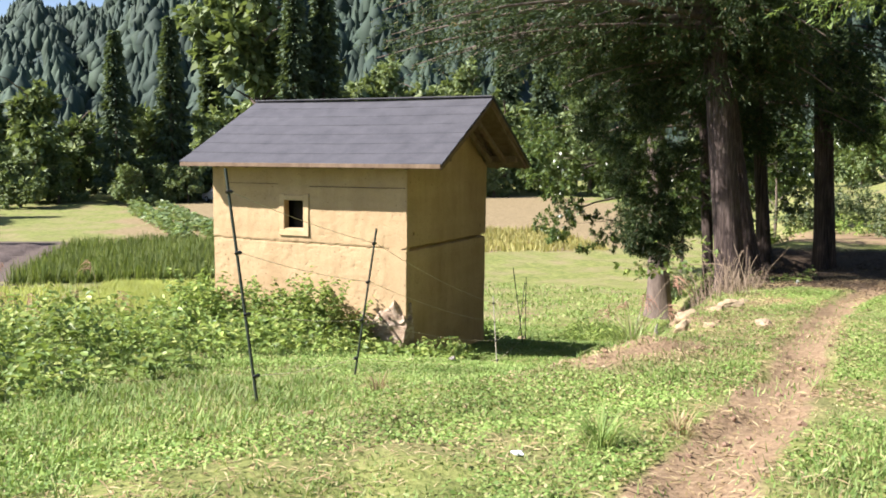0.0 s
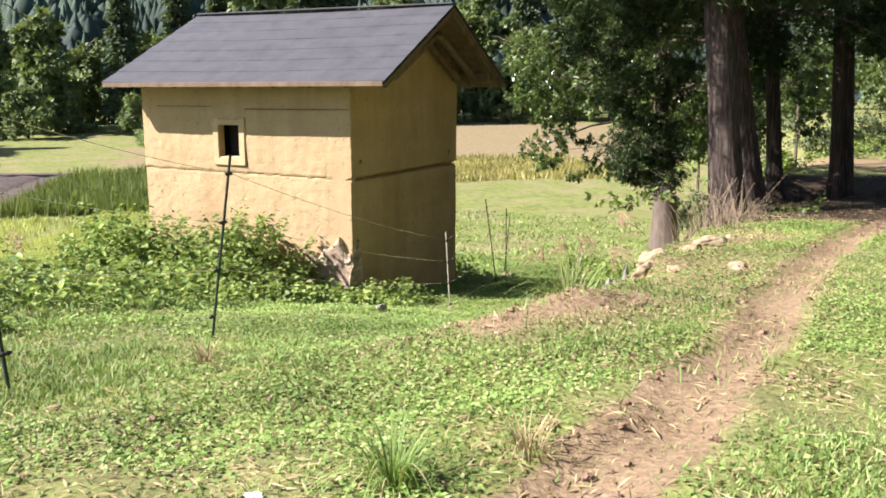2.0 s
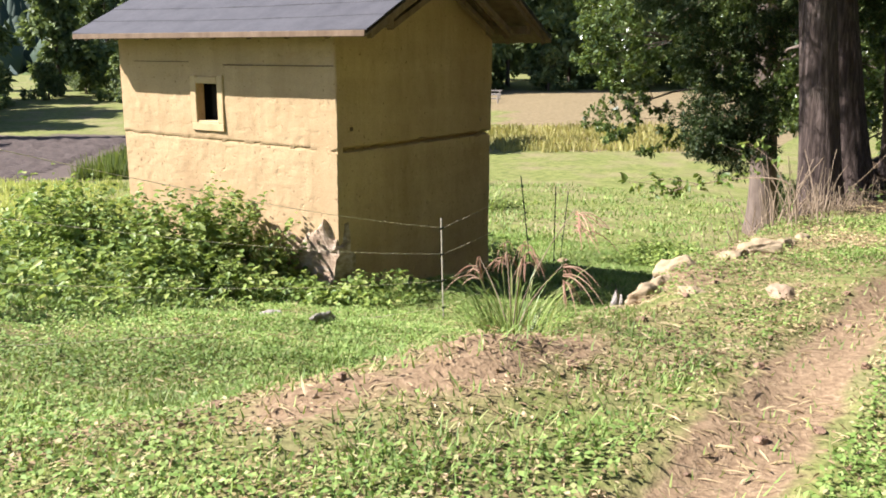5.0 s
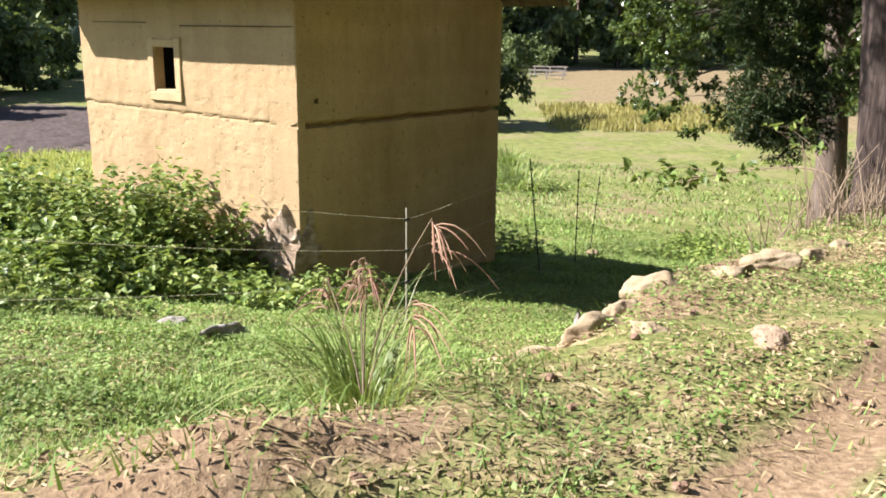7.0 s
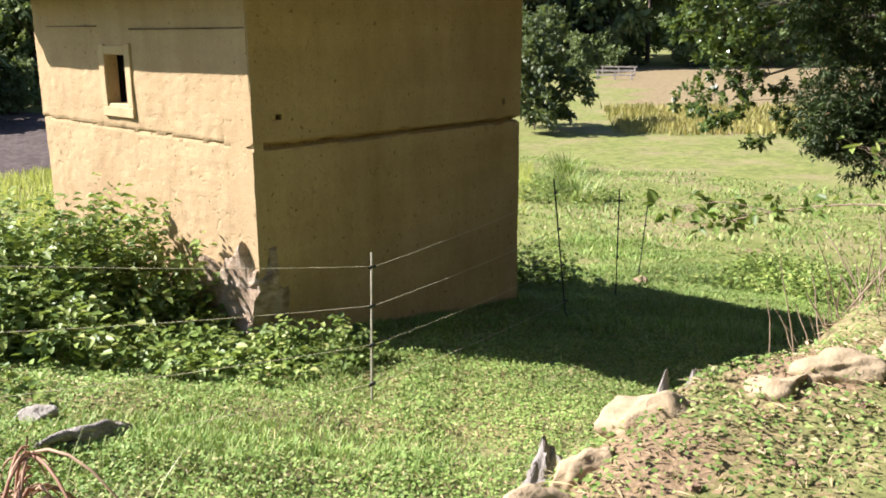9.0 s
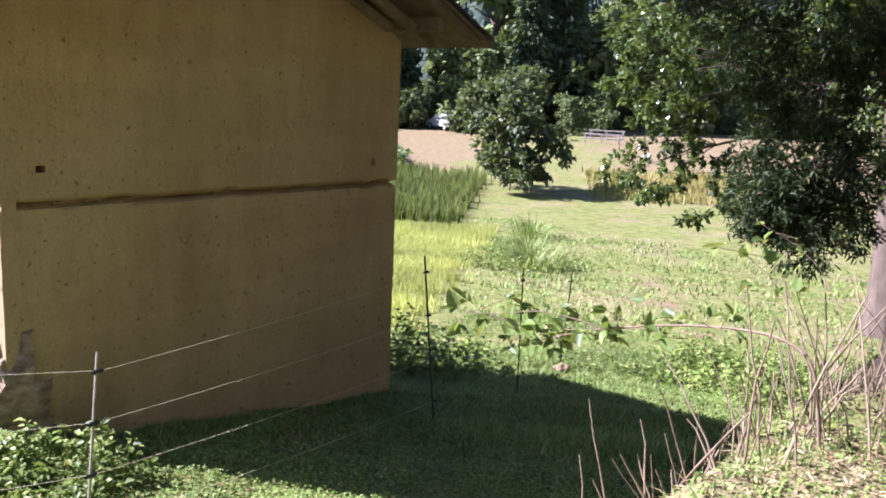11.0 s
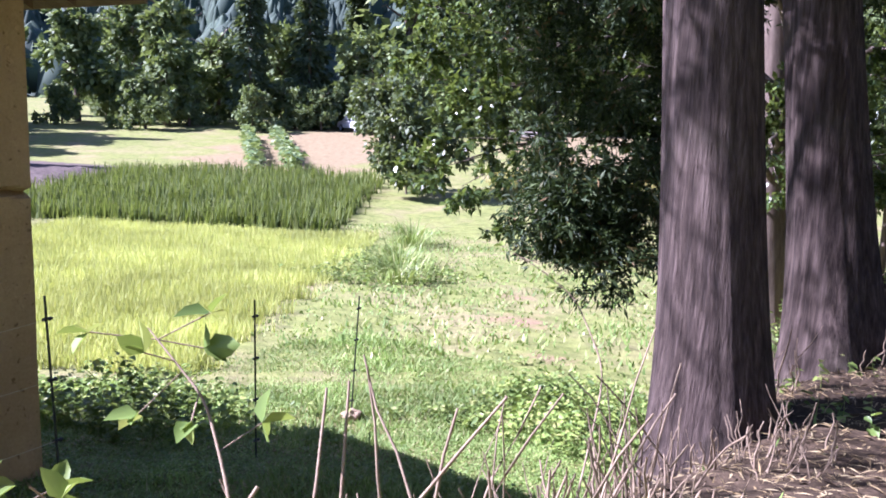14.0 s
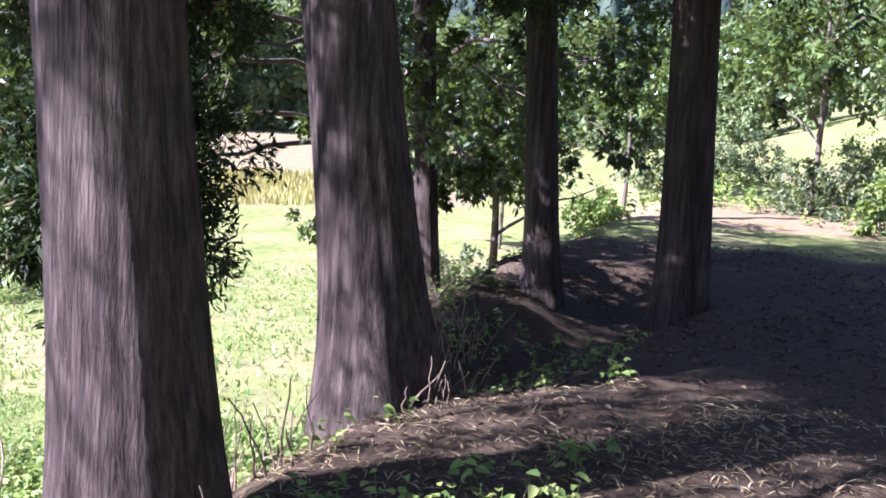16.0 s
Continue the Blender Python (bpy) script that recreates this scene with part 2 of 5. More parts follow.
foliage("rice_green", [(0.0, (0.075, 0.11, 0.03)), (0.5, (0.12, 0.165, 0.045)), (1.0, (0.20, 0.23, 0.08))], 0.3, 0.6)
foliage("crop_leaf", [(0.0, (0.10, 0.16, 0.07)), (0.5, (0.17, 0.24, 0.11)), (1.0, (0.30, 0.36, 0.20))], 0.3, 0.4)
foliage("reed", [(0.0, (0.13, 0.20, 0.05)), (0.6, (0.24, 0.32, 0.09)), (1.0, (0.42, 0.44, 0.20))], 0.3, 0.4)
foliage("plume", [(0.0, (0.28, 0.15, 0.11)), (0.6, (0.42, 0.25, 0.18)), (1.0, (0.55, 0.38, 0.28))], 0.3, 0.6, (0.4, 0.2, 0.12))
foliage("dead_leaf", [(0.0, (0.20, 0.14, 0.085)), (0.5, (0.36, 0.26, 0.16)), (1.0, (0.52, 0.42, 0.28))], 0.15, 0.85, (0.3, 0.2, 0.1))
foliage("litter_leaf", [(0.0, (0.04, 0.026, 0.017)), (0.6, (0.085, 0.058, 0.037)), (1.0, (0.19, 0.14, 0.09))], 0.1, 0.85, (0.2, 0.12, 0.05))


# ---------- mesh helpers ----------
def mesh_np(name, verts, faces, mats, index=None, smooth=False):
    """A mesh from arrays: faces is (n, 3) or (n, 4)."""
    verts = np.asarray(verts, dtype=np.float32)
    faces = np.asarray(faces, dtype=np.int32)
    k = faces.shape[1]
    me = bpy.data.meshes.new(name)
    me.vertices.add(len(verts))
    me.vertices.foreach_set("co", verts.ravel())
    me.loops.add(faces.size)
    me.loops.foreach_set("vertex_index", faces.ravel())
    me.polygons.add(len(faces))
    me.polygons.foreach_set("loop_start", np.arange(0, faces.size, k, dtype=np.int32))
    me.polygons.foreach_set("loop_total", np.full(len(faces), k, dtype=np.int32))
    if index is not None:
        me.polygons.foreach_set("material_index", np.asarray(index, dtype=np.int32))
    if smooth:
        me.polygons.foreach_set("use_smooth", np.ones(len(faces), dtype=bool))
    for m in mats:
        me.materials.append(MATS[m])
    me.update(calc_edges=True)
    return me


def place(name, me, parent=None, label=""):
    ob = new(name, me)
    ob.parent = parent
    if label:
        ob["label"] = label
    return ob


def part(name, bm, material, parent, label="", smooth=False):
    me = bpy.data.meshes.new(name)
    bmesh.ops.recalc_face_normals(bm, faces=bm.faces[:])
    if smooth:
        for f in bm.faces:
            f.smooth = True
    bm.to_mesh(me)
    bm.free()
    me.materials.append(MATS[material])
    return place(name, me, parent, label)


def thing(name, at, label, category, group="", kind="", turn=0.0):
    ob = new(name)
    ob.empty_display_size = 0.1
    ob.location = at
    ob.rotation_euler = (0, 0, radians(turn))
    return tagged(ob, label, category, group, kind)


def box_bm(x0, y0, z0, x1, y1, z1, bevel=0.0, rough=0.0, cuts=0):
    bm = bmesh.new()
    bmesh.ops.create_cube(bm, size=1)
    for v in bm.verts:
        v.co = Vector((x0 + (v.co.x + 0.5) * (x1 - x0), y0 + (v.co.y + 0.5) * (y1 - y0), z0 + (v.co.z + 0.5) * (z1 - z0)))
    if cuts:
        bmesh.ops.subdivide_edges(bm, edges=bm.edges[:], cuts=cuts, use_grid_fill=True)
    if rough:
        for v in bm.verts:
            v.co += noise.noise_vector(v.co * 3.1) * rough
    if bevel:
        bmesh.ops.bevel(bm, geom=bm.edges[:], offset=bevel, segments=1, affect="EDGES")
    return bm


def tube(points, radii, seg=8, wob=0.0):
    """Rings swept along points; returns verts, quads."""
    pts = np.asarray(points, dtype=float)
    rad = np.broadcast_to(np.asarray(radii, dtype=float), (len(pts),))
    d = np.gradient(pts, axis=0)
    d /= np.linalg.norm(d, axis=1)[:, None] + 1e-9
    ref = np.where(np.abs(d[:, 2:3]) > 0.9, [[1.0, 0, 0]], [[0, 0, 1.0]])
    u = np.cross(d, ref)
    u /= np.linalg.norm(u, axis=1)[:, None]
    w = np.cross(d, u)
    a = np.linspace(0, 2 * np.pi, seg, endpoint=False)
    v = pts[:, None, :] + rad[:, None, None] * (np.cos(a)[None, :, None] * u[:, None, :] + np.sin(a)[None, :, None] * w[:, None, :])
    n = len(pts)
    i = np.arange(n - 1)[:, None] * seg
    j = np.arange(seg)[None, :]
    k = (j + 1) % seg
    f = np.stack([i + j, i + k, i + seg + k, i + seg + j], axis=-1).reshape(-1, 4)
    return v.reshape(-1, 3), f


def join_np(chunks):
    vs, fs, off = [], [], 0
    for v, f in chunks:
        vs.append(v)
        fs.append(f + off)
        off += len(v)
    return np.concatenate(vs), np.concatenate(fs)


def leaves_np(centers, along, normal, length, width):
    """One folded diamond for each leaf."""
    n = len(centers)
    along = along / (np.linalg.norm(along, axis=1)[:, None] + 1e-9)
    side = np.cross(along, normal)
    side /= np.linalg.norm(side, axis=1)[:, None] + 1e-9
    up = np.cross(side, along)
    L = np.broadcast_to(length, (n,))[:, None]
    W = np.broadcast_to(width, (n,))[:, None]
    v = np.empty((n, 4, 3))
    v[:, 0] = centers
    v[:, 1] = centers + along * L * 0.45 + side * W * 0.5 + up * W * 0.12
    v[:, 2] = centers + along * L - up * L * 0.12
    v[:, 3] = centers + along * L * 0.45 - side * W * 0.5 + up * W * 0.12
    return v.reshape(-1, 3), np.arange(n * 4).reshape(n, 4)


def leaves6_np(centers, along, normal, length, width):
    """Pointed oval leaves folded along the midrib: two quads each."""
    n = len(centers)
    along = along / (np.linalg.norm(along, axis=1)[:, None] + 1e-9)
    side = np.cross(along, normal)
    side /= np.linalg.norm(side, axis=1)[:, None] + 1e-9
    up = np.cross(side, along)
    L = np.broadcast_to(length, (n,))[:, None]
    W = np.broadcast_to(width, (n,))[:, None]
    v = np.empty((n, 6, 3))
    v[:, 0] = centers
    v[:, 3] = centers + along * L - up * L * 0.2
    for k, sg in ((1, 1.0), (5, -1.0)):
        v[:, k] = centers + along * L * 0.28 + side * W * 0.48 * sg + up * W * 0.16
    for k, sg in ((2, 1.0), (4, -1.0)):
        v[:, k] = centers + along * L * 0.68 + side * W * 0.34 * sg + up * (W * 0.12 - L * 0.06)
    i = np.arange(n)[:, None] * 6
    f = np.concatenate([i + np.array([[0, 1, 2, 3]]), i + np.array([[0, 3, 4, 5]])], axis=1).reshape(-1, 4)
    return v.reshape(-1, 3), f


def rand_dirs(rng, n):
    d = rng.normal(size=(n, 3))
    return d / np.linalg.norm(d, axis=1)[:, None]


def blades_np(rng, roots, height, width, lean, droop=0.3):
    """Grass blades: a tapered, bent quad each."""
    n = len(roots)
    a = rng.uniform(0, 2 * np.pi, n)
    out = np.stack([np.cos(a), np.sin(a), np.zeros(n)], axis=1)
    b = a + rng.uniform(0.8, 2.2, n)
    side = np.stack([np.cos(b), np.sin(b), np.zeros(n)], axis=1)
    h = np.broadcast_to(height, (n,)) * rng.uniform(0.55, 1.25, n)
    w = np.broadcast_to(width, (n,)) * rng.uniform(0.7, 1.3, n)
    ln = np.broadcast_to(lean, (n,)) * rng.uniform(0.2, 1.4, n) * h
    v = np.empty((n, 4, 3))
    v[:, 0] = roots - side * w[:, None] * 0.5
    v[:, 1] = roots + side * w[:, None] * 0.5
    tip = roots + out * ln[:, None]
    tip[:, 2] += h * (1 - droop * rng.uniform(0, 1, n))
    v[:, 2] = tip + side * w[:, None] * 0.12
    v[:, 3] = tip - side * w[:, None] * 0.12
    return v.reshape(-1, 3), np.arange(n * 4).reshape(n, 4)


# ---------- ground ----------
def sstep(t):
    t = np.clip(t, 0, 1)
    return t * t * (3 - 2 * t)


LOW_W = [-40, -14, -8, -6, -4, -2, -0.4, 1.2, 3.7, 5.6, 7.5, 9.3, 14, 22, 30, 45, 78, 120, 300]
LOW_Z = [4.6, 2.6, 2.02, 1.83, 1.44, 0.97, 0.60, 0.42, 0.12, -0.25, -0.6, -0.86, -1.22, -1.7, -1.9, -1.65, -0.45, 0.3, 2.0]
WAY_Y = [-40, -13, -9, -7, -5.6, -2.4, 0.4, 3, 5, 8, 12, 16, 30, 60]
WAY_Z = [3.7, 2.60, 2.34, 2.20, 2.10, 1.93, 1.78, 1.62, 1.50, 1.34, 1.2, 1.15, 1.15, 1.5]
EDGE_Y = [-16, -8, -4.5, -3.4, -2.7, -1, 0.5, 3, 6, 8, 10, 12, 14, 17, 22, 30, 70]
EDGE_X = [2.6, 3.6, 4.6, 4.85, 5.0, 4.82, 4.9, 4.9, 5.25, 5.2, 4.8, 4.4, 4.6, 5.6, 6.6, 7.0, 7.0]


MOUNDS = ((4.72, -5.15, 0.30, 0.13), (4.4, -5.75, 0.2, 0.06), (4.85, -4.5, 0.22, 0.05), (4.85, -2.1, 0.25, 0.06), (4.95, -0.9, 0.28, 0.07))


def wob(x, y, s, k=0.0):
    return np.sin(x * s * 1.7 + 1.3 + k) * np.cos(y * s * 1.3 + k * 2) + 0.5 * np.sin(x * s * 3.9 - y * s * 3.1 + k) + 0.25 * np.sin(x * s * 8.3 + y * s * 6.7 + 2 * k)


def rut_x(y):
    return np.interp(y, [-16, -9, -7.6, -5.5, -4, -0.2, 4, 10, 20], [4.9, 5.52, 5.7, 5.93, 6.0, 6.38, 7.2, 8.4, 10.5])


def ground_z(x, y):
    x = np.asarray(x, dtype=float)
    y = np.asarray(y, dtype=float)
    w = y + 0.45 * np.log1p(np.exp(-np.clip(x, -300, 30) * 1.2)) / 1.2
    low = np.interp(w, LOW_W, LOW_Z)
    way = np.interp(y, WAY_Y, WAY_Z) + 0.30 * np.clip(x - 11.0, 0, 60) * (1 - sstep((x - 60) / 60))
    way = way - 0.06 * np.clip(6.0 - x, 0, 2.2) * (y < 13)
    edge = np.interp(y, EDGE_Y, EDGE_X) + 0.12 * wob(x * 0, y, 1.1)
    wd = 1.1 + 1.1 * sstep((y - 2) / 5) + 3.0 * sstep((y - 14) / 6)
    t = sstep((x - edge + wd) / wd)
    z = low + (way - low) * t
    near = np.exp(-((x - 3) ** 2 + (y + 1) ** 2) / 900.0)
    z = z + near * (0.03 * wob(x, y, 0.9) + 0.014 * wob(x, y, 3.1, 1.0))
    for mx, my, mr, mh in MOUNDS:
        z = z + mh * np.exp(-(((x - mx) * 0.8) ** 2 + ((y - my) * 0.55) ** 2) / mr ** 2) * (1 + 0.35 * wob(x, y, 4.0))
    d = np.abs(x - rut_x(y) - 0.04 * wob(x * 0, y, 2.0))
    z = z - 0.05 * (1 - sstep((d - 0.07) / 0.18)) * (y > -20) * (y < 18)
    z = z - 0.5 * np.exp(-((x - 5.0 - 0.26 * (y - 8.0)) / 0.75) ** 2) * sstep((y - 7.2) / 1.5) * (1 - sstep((y - 12.2) / 2.5))
    d2 = np.abs(x - rut_x(y) - 1.45)
    z = z - 0.05 * (1 - sstep(d2 / 0.3)) * (y > -20) * (y < 18)
    return z


def gz(x, y):
    return float(ground_z(x, y))


def grow(lo, hi, step, far, factor=1.12):
    c = list(np.arange(lo, hi + 1e-6, step))
    a, s = lo, step
    left = []
    while a > -far:
        s *= factor
        a -= s
        left.append(a)
    a, s = hi, step
    right = []
    while a < far:
        s *= factor
        a += s
        right.append(a)
    return np.array(left[::-1] + c + right)


def build_ground():
    gx = grow(-6.0, 9.5, 0.075, 1600)
    gy = grow(-11.0, 14.0, 0.09, 1600)
    X, Y = np.meshgrid(gx, gy)
    Z = ground_z(X, Y)
    nx, ny = len(gx), len(gy)
    v = np.stack([X, Y, Z], axis=-1).reshape(-1, 3)
    i = (np.arange(ny - 1)[:, None] * nx + np.arange(nx - 1)[None, :]).reshape(-1)
    f = np.stack([i, i + 1, i + 1 + nx, i + nx], axis=-1)
    me = mesh_np("ground", v, f, ["ground"], smooth=True)
    x, y = v[:, 0], v[:, 1]
    rx = rut_x(y)
    d = np.abs(x - rx)
    dirt = 0.66 * (1 - sstep((d - 0.11 - 0.07 * (y < -6.5)) / 0.22)) + 0.5 * (1 - sstep(np.abs(x - rx - 1.45) / 0.4)) * (y > -4)
    edge = np.interp(y, EDGE_Y, EDGE_X)
    bank = 1 - sstep(np.abs(x - edge + 0.35) / 0.55)
    for mx, my, mr, mh in MOUNDS:
        dirt = np.maximum(dirt, 0.75 * np.exp(-((x - mx) ** 2 + ((y - my) * 0.6) ** 2) / (mr * 1.5) ** 2))
    dirt = np.maximum(dirt, 0.5 * bank * (y > -6.5) * (y < 2))
    dirt = np.maximum(dirt, 0.22 * (x > edge) * (1 - sstep((d - 0.4) / 1.2)) * (y < 2))
    for mx, my, mr in ((0.9, 11.1, 1.1), (-2.6, 15.5, 1.2), (-0.6, 13.0, 0.8), (-4.5, 18.0, 1.0), (3.3, 8.6, 0.9)):
        dirt = np.maximum(dirt, 0.5 * np.exp(-((x - mx) ** 2 + (y - my) ** 2) / mr ** 2))
    dirt = np.maximum(dirt, 0.34 * (x > edge) * (x < rx - 0.2) * (y > -7) * (y < 2))
    litter = 0.75 * (x > edge - 2.3) * sstep((y - 2.6) / 1.5) * (1 - sstep((y - 15) / 3))
    lit_yard = 0.55 * (x > 3.5) * sstep((y - 17.5) / 2.5) * (1 - sstep((y - 24) / 4))
    dirt = np.maximum(dirt, lit_yard) * ((y > -30) & (y < 40) & (x < 30))
    far = (x < -3) & (y > 0)
    p = field_pos(x, y)
    soil = 0.8 * ((p[0] > 22) & (p[0] < 42) & (p[1] < -16.5) & (p[1] > -60))
    gold = 0.8 * (far & (p[0] > 33) & (p[0] < 75) & (p[1] > -16.5) & (p[1] < -4.6))
    gold = np.maximum(gold, 0.8 * (far & (p[0] > 33) & (p[0] < 80) & (p[1] > 4.5) & (p[1] < 30)))
    for name, val in (("dirt", dirt), ("soil", soil), ("gold", gold), ("litter", litter)):
        a = me.attributes.new(name, "FLOAT", "POINT")
        a.data.foreach_set("value", val.astype(np.float32))
    tagged(place("ground", me), "grassy valley ground with worn dirt track and bank", "ground", kind="structure")


FIELD_O = (0.0, 6.0)
FIELD_U = (-0.555, 0.832)


def field_pos(x, y):
    """Along and across the field strip that runs away behind the hut."""
    dx, dy = x - FIELD_O[0], y - FIELD_O[1]
    return dx * FIELD_U[0] + dy * FIELD_U[1], dx * FIELD_U[1] - dy * FIELD_U[0]


def field_xy(s, c):
    return FIELD_O[0] + s * FIELD_U[0] + c * FIELD_U[1], FIELD_O[1] + s * FIELD_U[1] - c * FIELD_U[0]


build_ground()

# ---------- hut ----------
HX0, HX1, HY0, HY1 = -3.8, 0.0, 0.0, 3.9
WALL_TOP = 3.66


def wall_slab(nx, nz, w, h, t, holes=(), seam=None, wear=0.0, seed=0.0, gable=0.0):
    """A rammed-earth wall in x-z, outer face at y = 0, thickness t behind it, with a real opening and a dropped seam."""
    xs = set(np.linspace(0, w, nx + 1).round(4))
    zs = set(np.linspace(-0.5, h, nz + 1).round(4))
    for x0, z0, x1, z1 in holes:
        xs = {x for x in xs if min(abs(x - x0), abs(x - x1)) > 0.03} | {x0, x1}
        zs = {z for z in zs if min(abs(z - z0), abs(z - z1)) > 0.03} | {z0, z1}
    if seam:
        zs |= {round(seam[0] + k * 0.02, 4) for k in range(-5, 4)}
    xs, zs = sorted(xs), sorted(zs)
    bm = bmesh.new()

    def dy(x, z):
        d = 0.010 * noise.noise(Vector((x * 1.4, z * 1.4, seed))) + 0.006 * noise.noise(Vector((x * 9, z * 9, seed + 3)))
        if seam:
            zc = seam[0] + seam[1] * x + 0.018 * noise.noise(Vector((x * 5, seed, 0)))
            k = abs(z - zc)
            d += seam[2] * max(0, 1 - k / 0.035) + (0.012 if z < zc else 0)
        if wear:
            e = max(0.0, 1 - max(0.0, z - 0.1) / 1.15) * max(0.0, (x - w + 1.3) / 1.3)
            d += wear * e * (0.6 + 0.8 * noise.noise(Vector((x * 4, z * 4, 7))))
        return d
    grid = {}
    for side in (0, 1):
        for i, x in enumerate(xs):
            for j, z in enumerate(zs):
                top = z
                if gable and z == zs[-1]:
                    top = z + gable * (1 - abs(x - w / 2) / (w / 2))
                grid[side, i, j] = bm.verts.new((x, dy(x, z) if side == 0 else t, top))

    def open_at(i, j):
        x, z = (xs[i] + xs[i + 1]) / 2, (zs[j] + zs[j + 1]) / 2
        return any(x0 < x < x1 and z0 < z < z1 for x0, z0, x1, z1 in holes)
    n, m = len(xs) - 1, len(zs) - 1
    for i in range(n):
        for j in range(m):
            if open_at(i, j):
                continue
            for side in (0, 1):
                bm.faces.new([grid[side, a, b] for a, b in ((i, j), (i + 1, j), (i + 1, j + 1), (i, j + 1))])
            for a, b, c, d, ni, nj in ((i, j, i + 1, j, i, j - 1), (i, j + 1, i + 1, j + 1, i, j + 1), (i, j, i, j + 1, i - 1, j), (i + 1, j, i + 1, j + 1, i + 1, j)):
                if not (0 <= ni < n and 0 <= nj < m) or open_at(ni, nj):
                    bm.faces.new([grid[0, a, b], grid[0, c, d], grid[1, c, d], grid[1, a, b]])
    return bm


def turned(bm, m):
    bm.transform(m)
    return bm


def build_hut():
    hut = thing("hut", (0, 0, 0), "ochre rammed-earth hut with dark gabled roof, small window and worn corner", "hut")
    W, D = HX1 - HX0, HY1 - HY0
    win = (1.49, 2.56, 1.86, 3.06)
    holes = [win, (3.50, 2.36, 3.56, 2.47)]
    part("front_wall", turned(wall_slab(84, 66, W - 0.012, WALL_TOP, 0.12, holes, (2.37, -0.018, 0.010), 0.17, 1.0), Matrix.Translation((HX0, HY0, 0))), "rammed_earth", hut, "sunlit rammed-earth wall with pitted courses and crumbling corner")
    part("side_wall", turned(wall_slab(72, 60, D - 0.004, WALL_TOP, 0.32, [(0.26, 2.50, 0.33, 2.57), (3.53, 2.45, 3.59, 2.52)], (2.30, -0.008, 0.11), 0.0, 5.0, gable=1.1),
         pose(HX1 - 0.002, HY0 + 0.002, 0, 0, 0, 90)), "rammed_earth", hut, "shaded earth gable wall with a long horizontal crack")
    part("back_wall", turned(wall_slab(12, 10, W - 0.33, WALL_TOP, 0.3), pose(HX1 - 0.325, HY1, 0, 0, 0, 180)), "rammed_earth", hut)
    part("left_wall", turned(wall_slab(14, 12, D - 0.33, WALL_TOP, 0.32, gable=1.1), pose(HX0 + 0.003, HY1 - 0.002, 0, 0, 0, -90)), "rammed_earth", hut)
    # window: clay surround, boards and a near-black panel for the shade inside
    wf = part("window_surround", box_bm(HX0 + win[0] - 0.11, -0.028, win[1] - 0.11, HX0 + win[2] + 0.11, 0.012, win[1] - 0.005, 0.008, 0.008, 2), "clay", hut, "plastered clay window surround")
    for x0, z0, x1, z1 in ((win[0] - 0.11, win[1] - 0.008, win[0] - 0.002, win[3] + 0.11), (win[2] + 0.002, win[1] - 0.008, win[2] + 0.11, win[3] + 0.11), (win[0] - 0.008, win[3] + 0.002, win[2] + 0.008, win[3] + 0.09)):
        part("surround_strip", box_bm(HX0 + x0, -0.025, z0, HX0 + x1, 0.014, z1, 0.008, 0.006, 2), "clay", wf)
    part("window_sill", box_bm(HX0 + win[0] - 0.01, -0.01, win[1] - 0.03, HX0 + win[2] + 0.01, 0.20, win[1] + 0.02, 0.01), "clay", wf)
    part("window_dark_panel", box_bm(HX0 + win[0] + 0.05, 0.20, win[1], HX0 + win[2], 0.23, win[3], 0.004), "shade_black", hut, "near-black panel standing in for shade inside the small window")
    # added block fills the room; its black colour stands for indoor shade
    part("interior_shade", box_bm(HX0 + 0.36, 0.40, 0.1, HX1 - 0.40, HY1 - 0.36, 3.2), "shade_black", hut)
    # timber lintel line and eroded corner base
    part("tie_timber", box_bm(HX0 + win[2] + 0.12, -0.012, 3.295, HX1 - 0.02, 0.02, 3.309, 0.003, 0.004, 3), "old_wood", hut, "thin weathered tie timber in the wall")
    part("tie_timber", box_bm(HX0 + 0.3, -0.008, 3.335, HX0 + win[0] - 0.13, 0.02, 3.346, 0.003, 0.004, 3), "old_wood", hut)
    bm = box_bm(-1.2, -0.15, -0.3, 0.0, 0.3, 1.30, 0, 0, 24)
    for v in bm.verts:
        k = noise.noise(v.co * 5)
        v.co += noise.noise_vector(v.co * 4.3) * 0.07
        if v.co.z > 0.8:
            v.co.z -= 0.45 * (-v.co.x / 1.2) ** 2 + 0.22 * k
        if v.co.y < 0.1:
            v.co.y += 0.085 * max(0, v.co.z) + 0.05 * k
    part("eroded_base", bm, "straw_clay", hut, "pale crumbling straw-clay base at the wall corner")
    # roof
    rx0, rx1 = -4.16, 0.79
    ey, ez, ry, rz = -0.46, 3.70, 1.96, 4.90
    slope = (rz - ez) / (ry - ey)
    courses = 7
    for side in (0, 1):
        roof = None
        for c in range(courses):
            a, b = c / courses, (c + 1) / courses
            y0, y1 = ey + (ry - ey) * a, ey + (ry - ey) * b + 0.04
            z0, z1 = ez + (rz - ez) * a, ez + (rz - ez) * b + 0.04 * slope
            if c == courses - 1:
                y1, z1 = ry, rz
            lift = 0.012
            bm = bmesh.new()
            n = 26
            rows = []
            for i in range(n + 1):
                x = rx0 + (rx1 - rx0) * i / n
                w0 = 0.008 * noise.noise(Vector((x * 2, c * 3.1 + side * 9, 0)))
                sag = -0.025 * math.sin(math.pi * i / n)
                rows.append([bm.verts.new(q) for q in ((x, y0, z0 + lift + w0 + sag), (x, y1, z1 + 0.002 + sag), (x, y1, z1 - 0.016 + sag), (x, y0, z0 + lift - 0.012 + w0 + sag))])
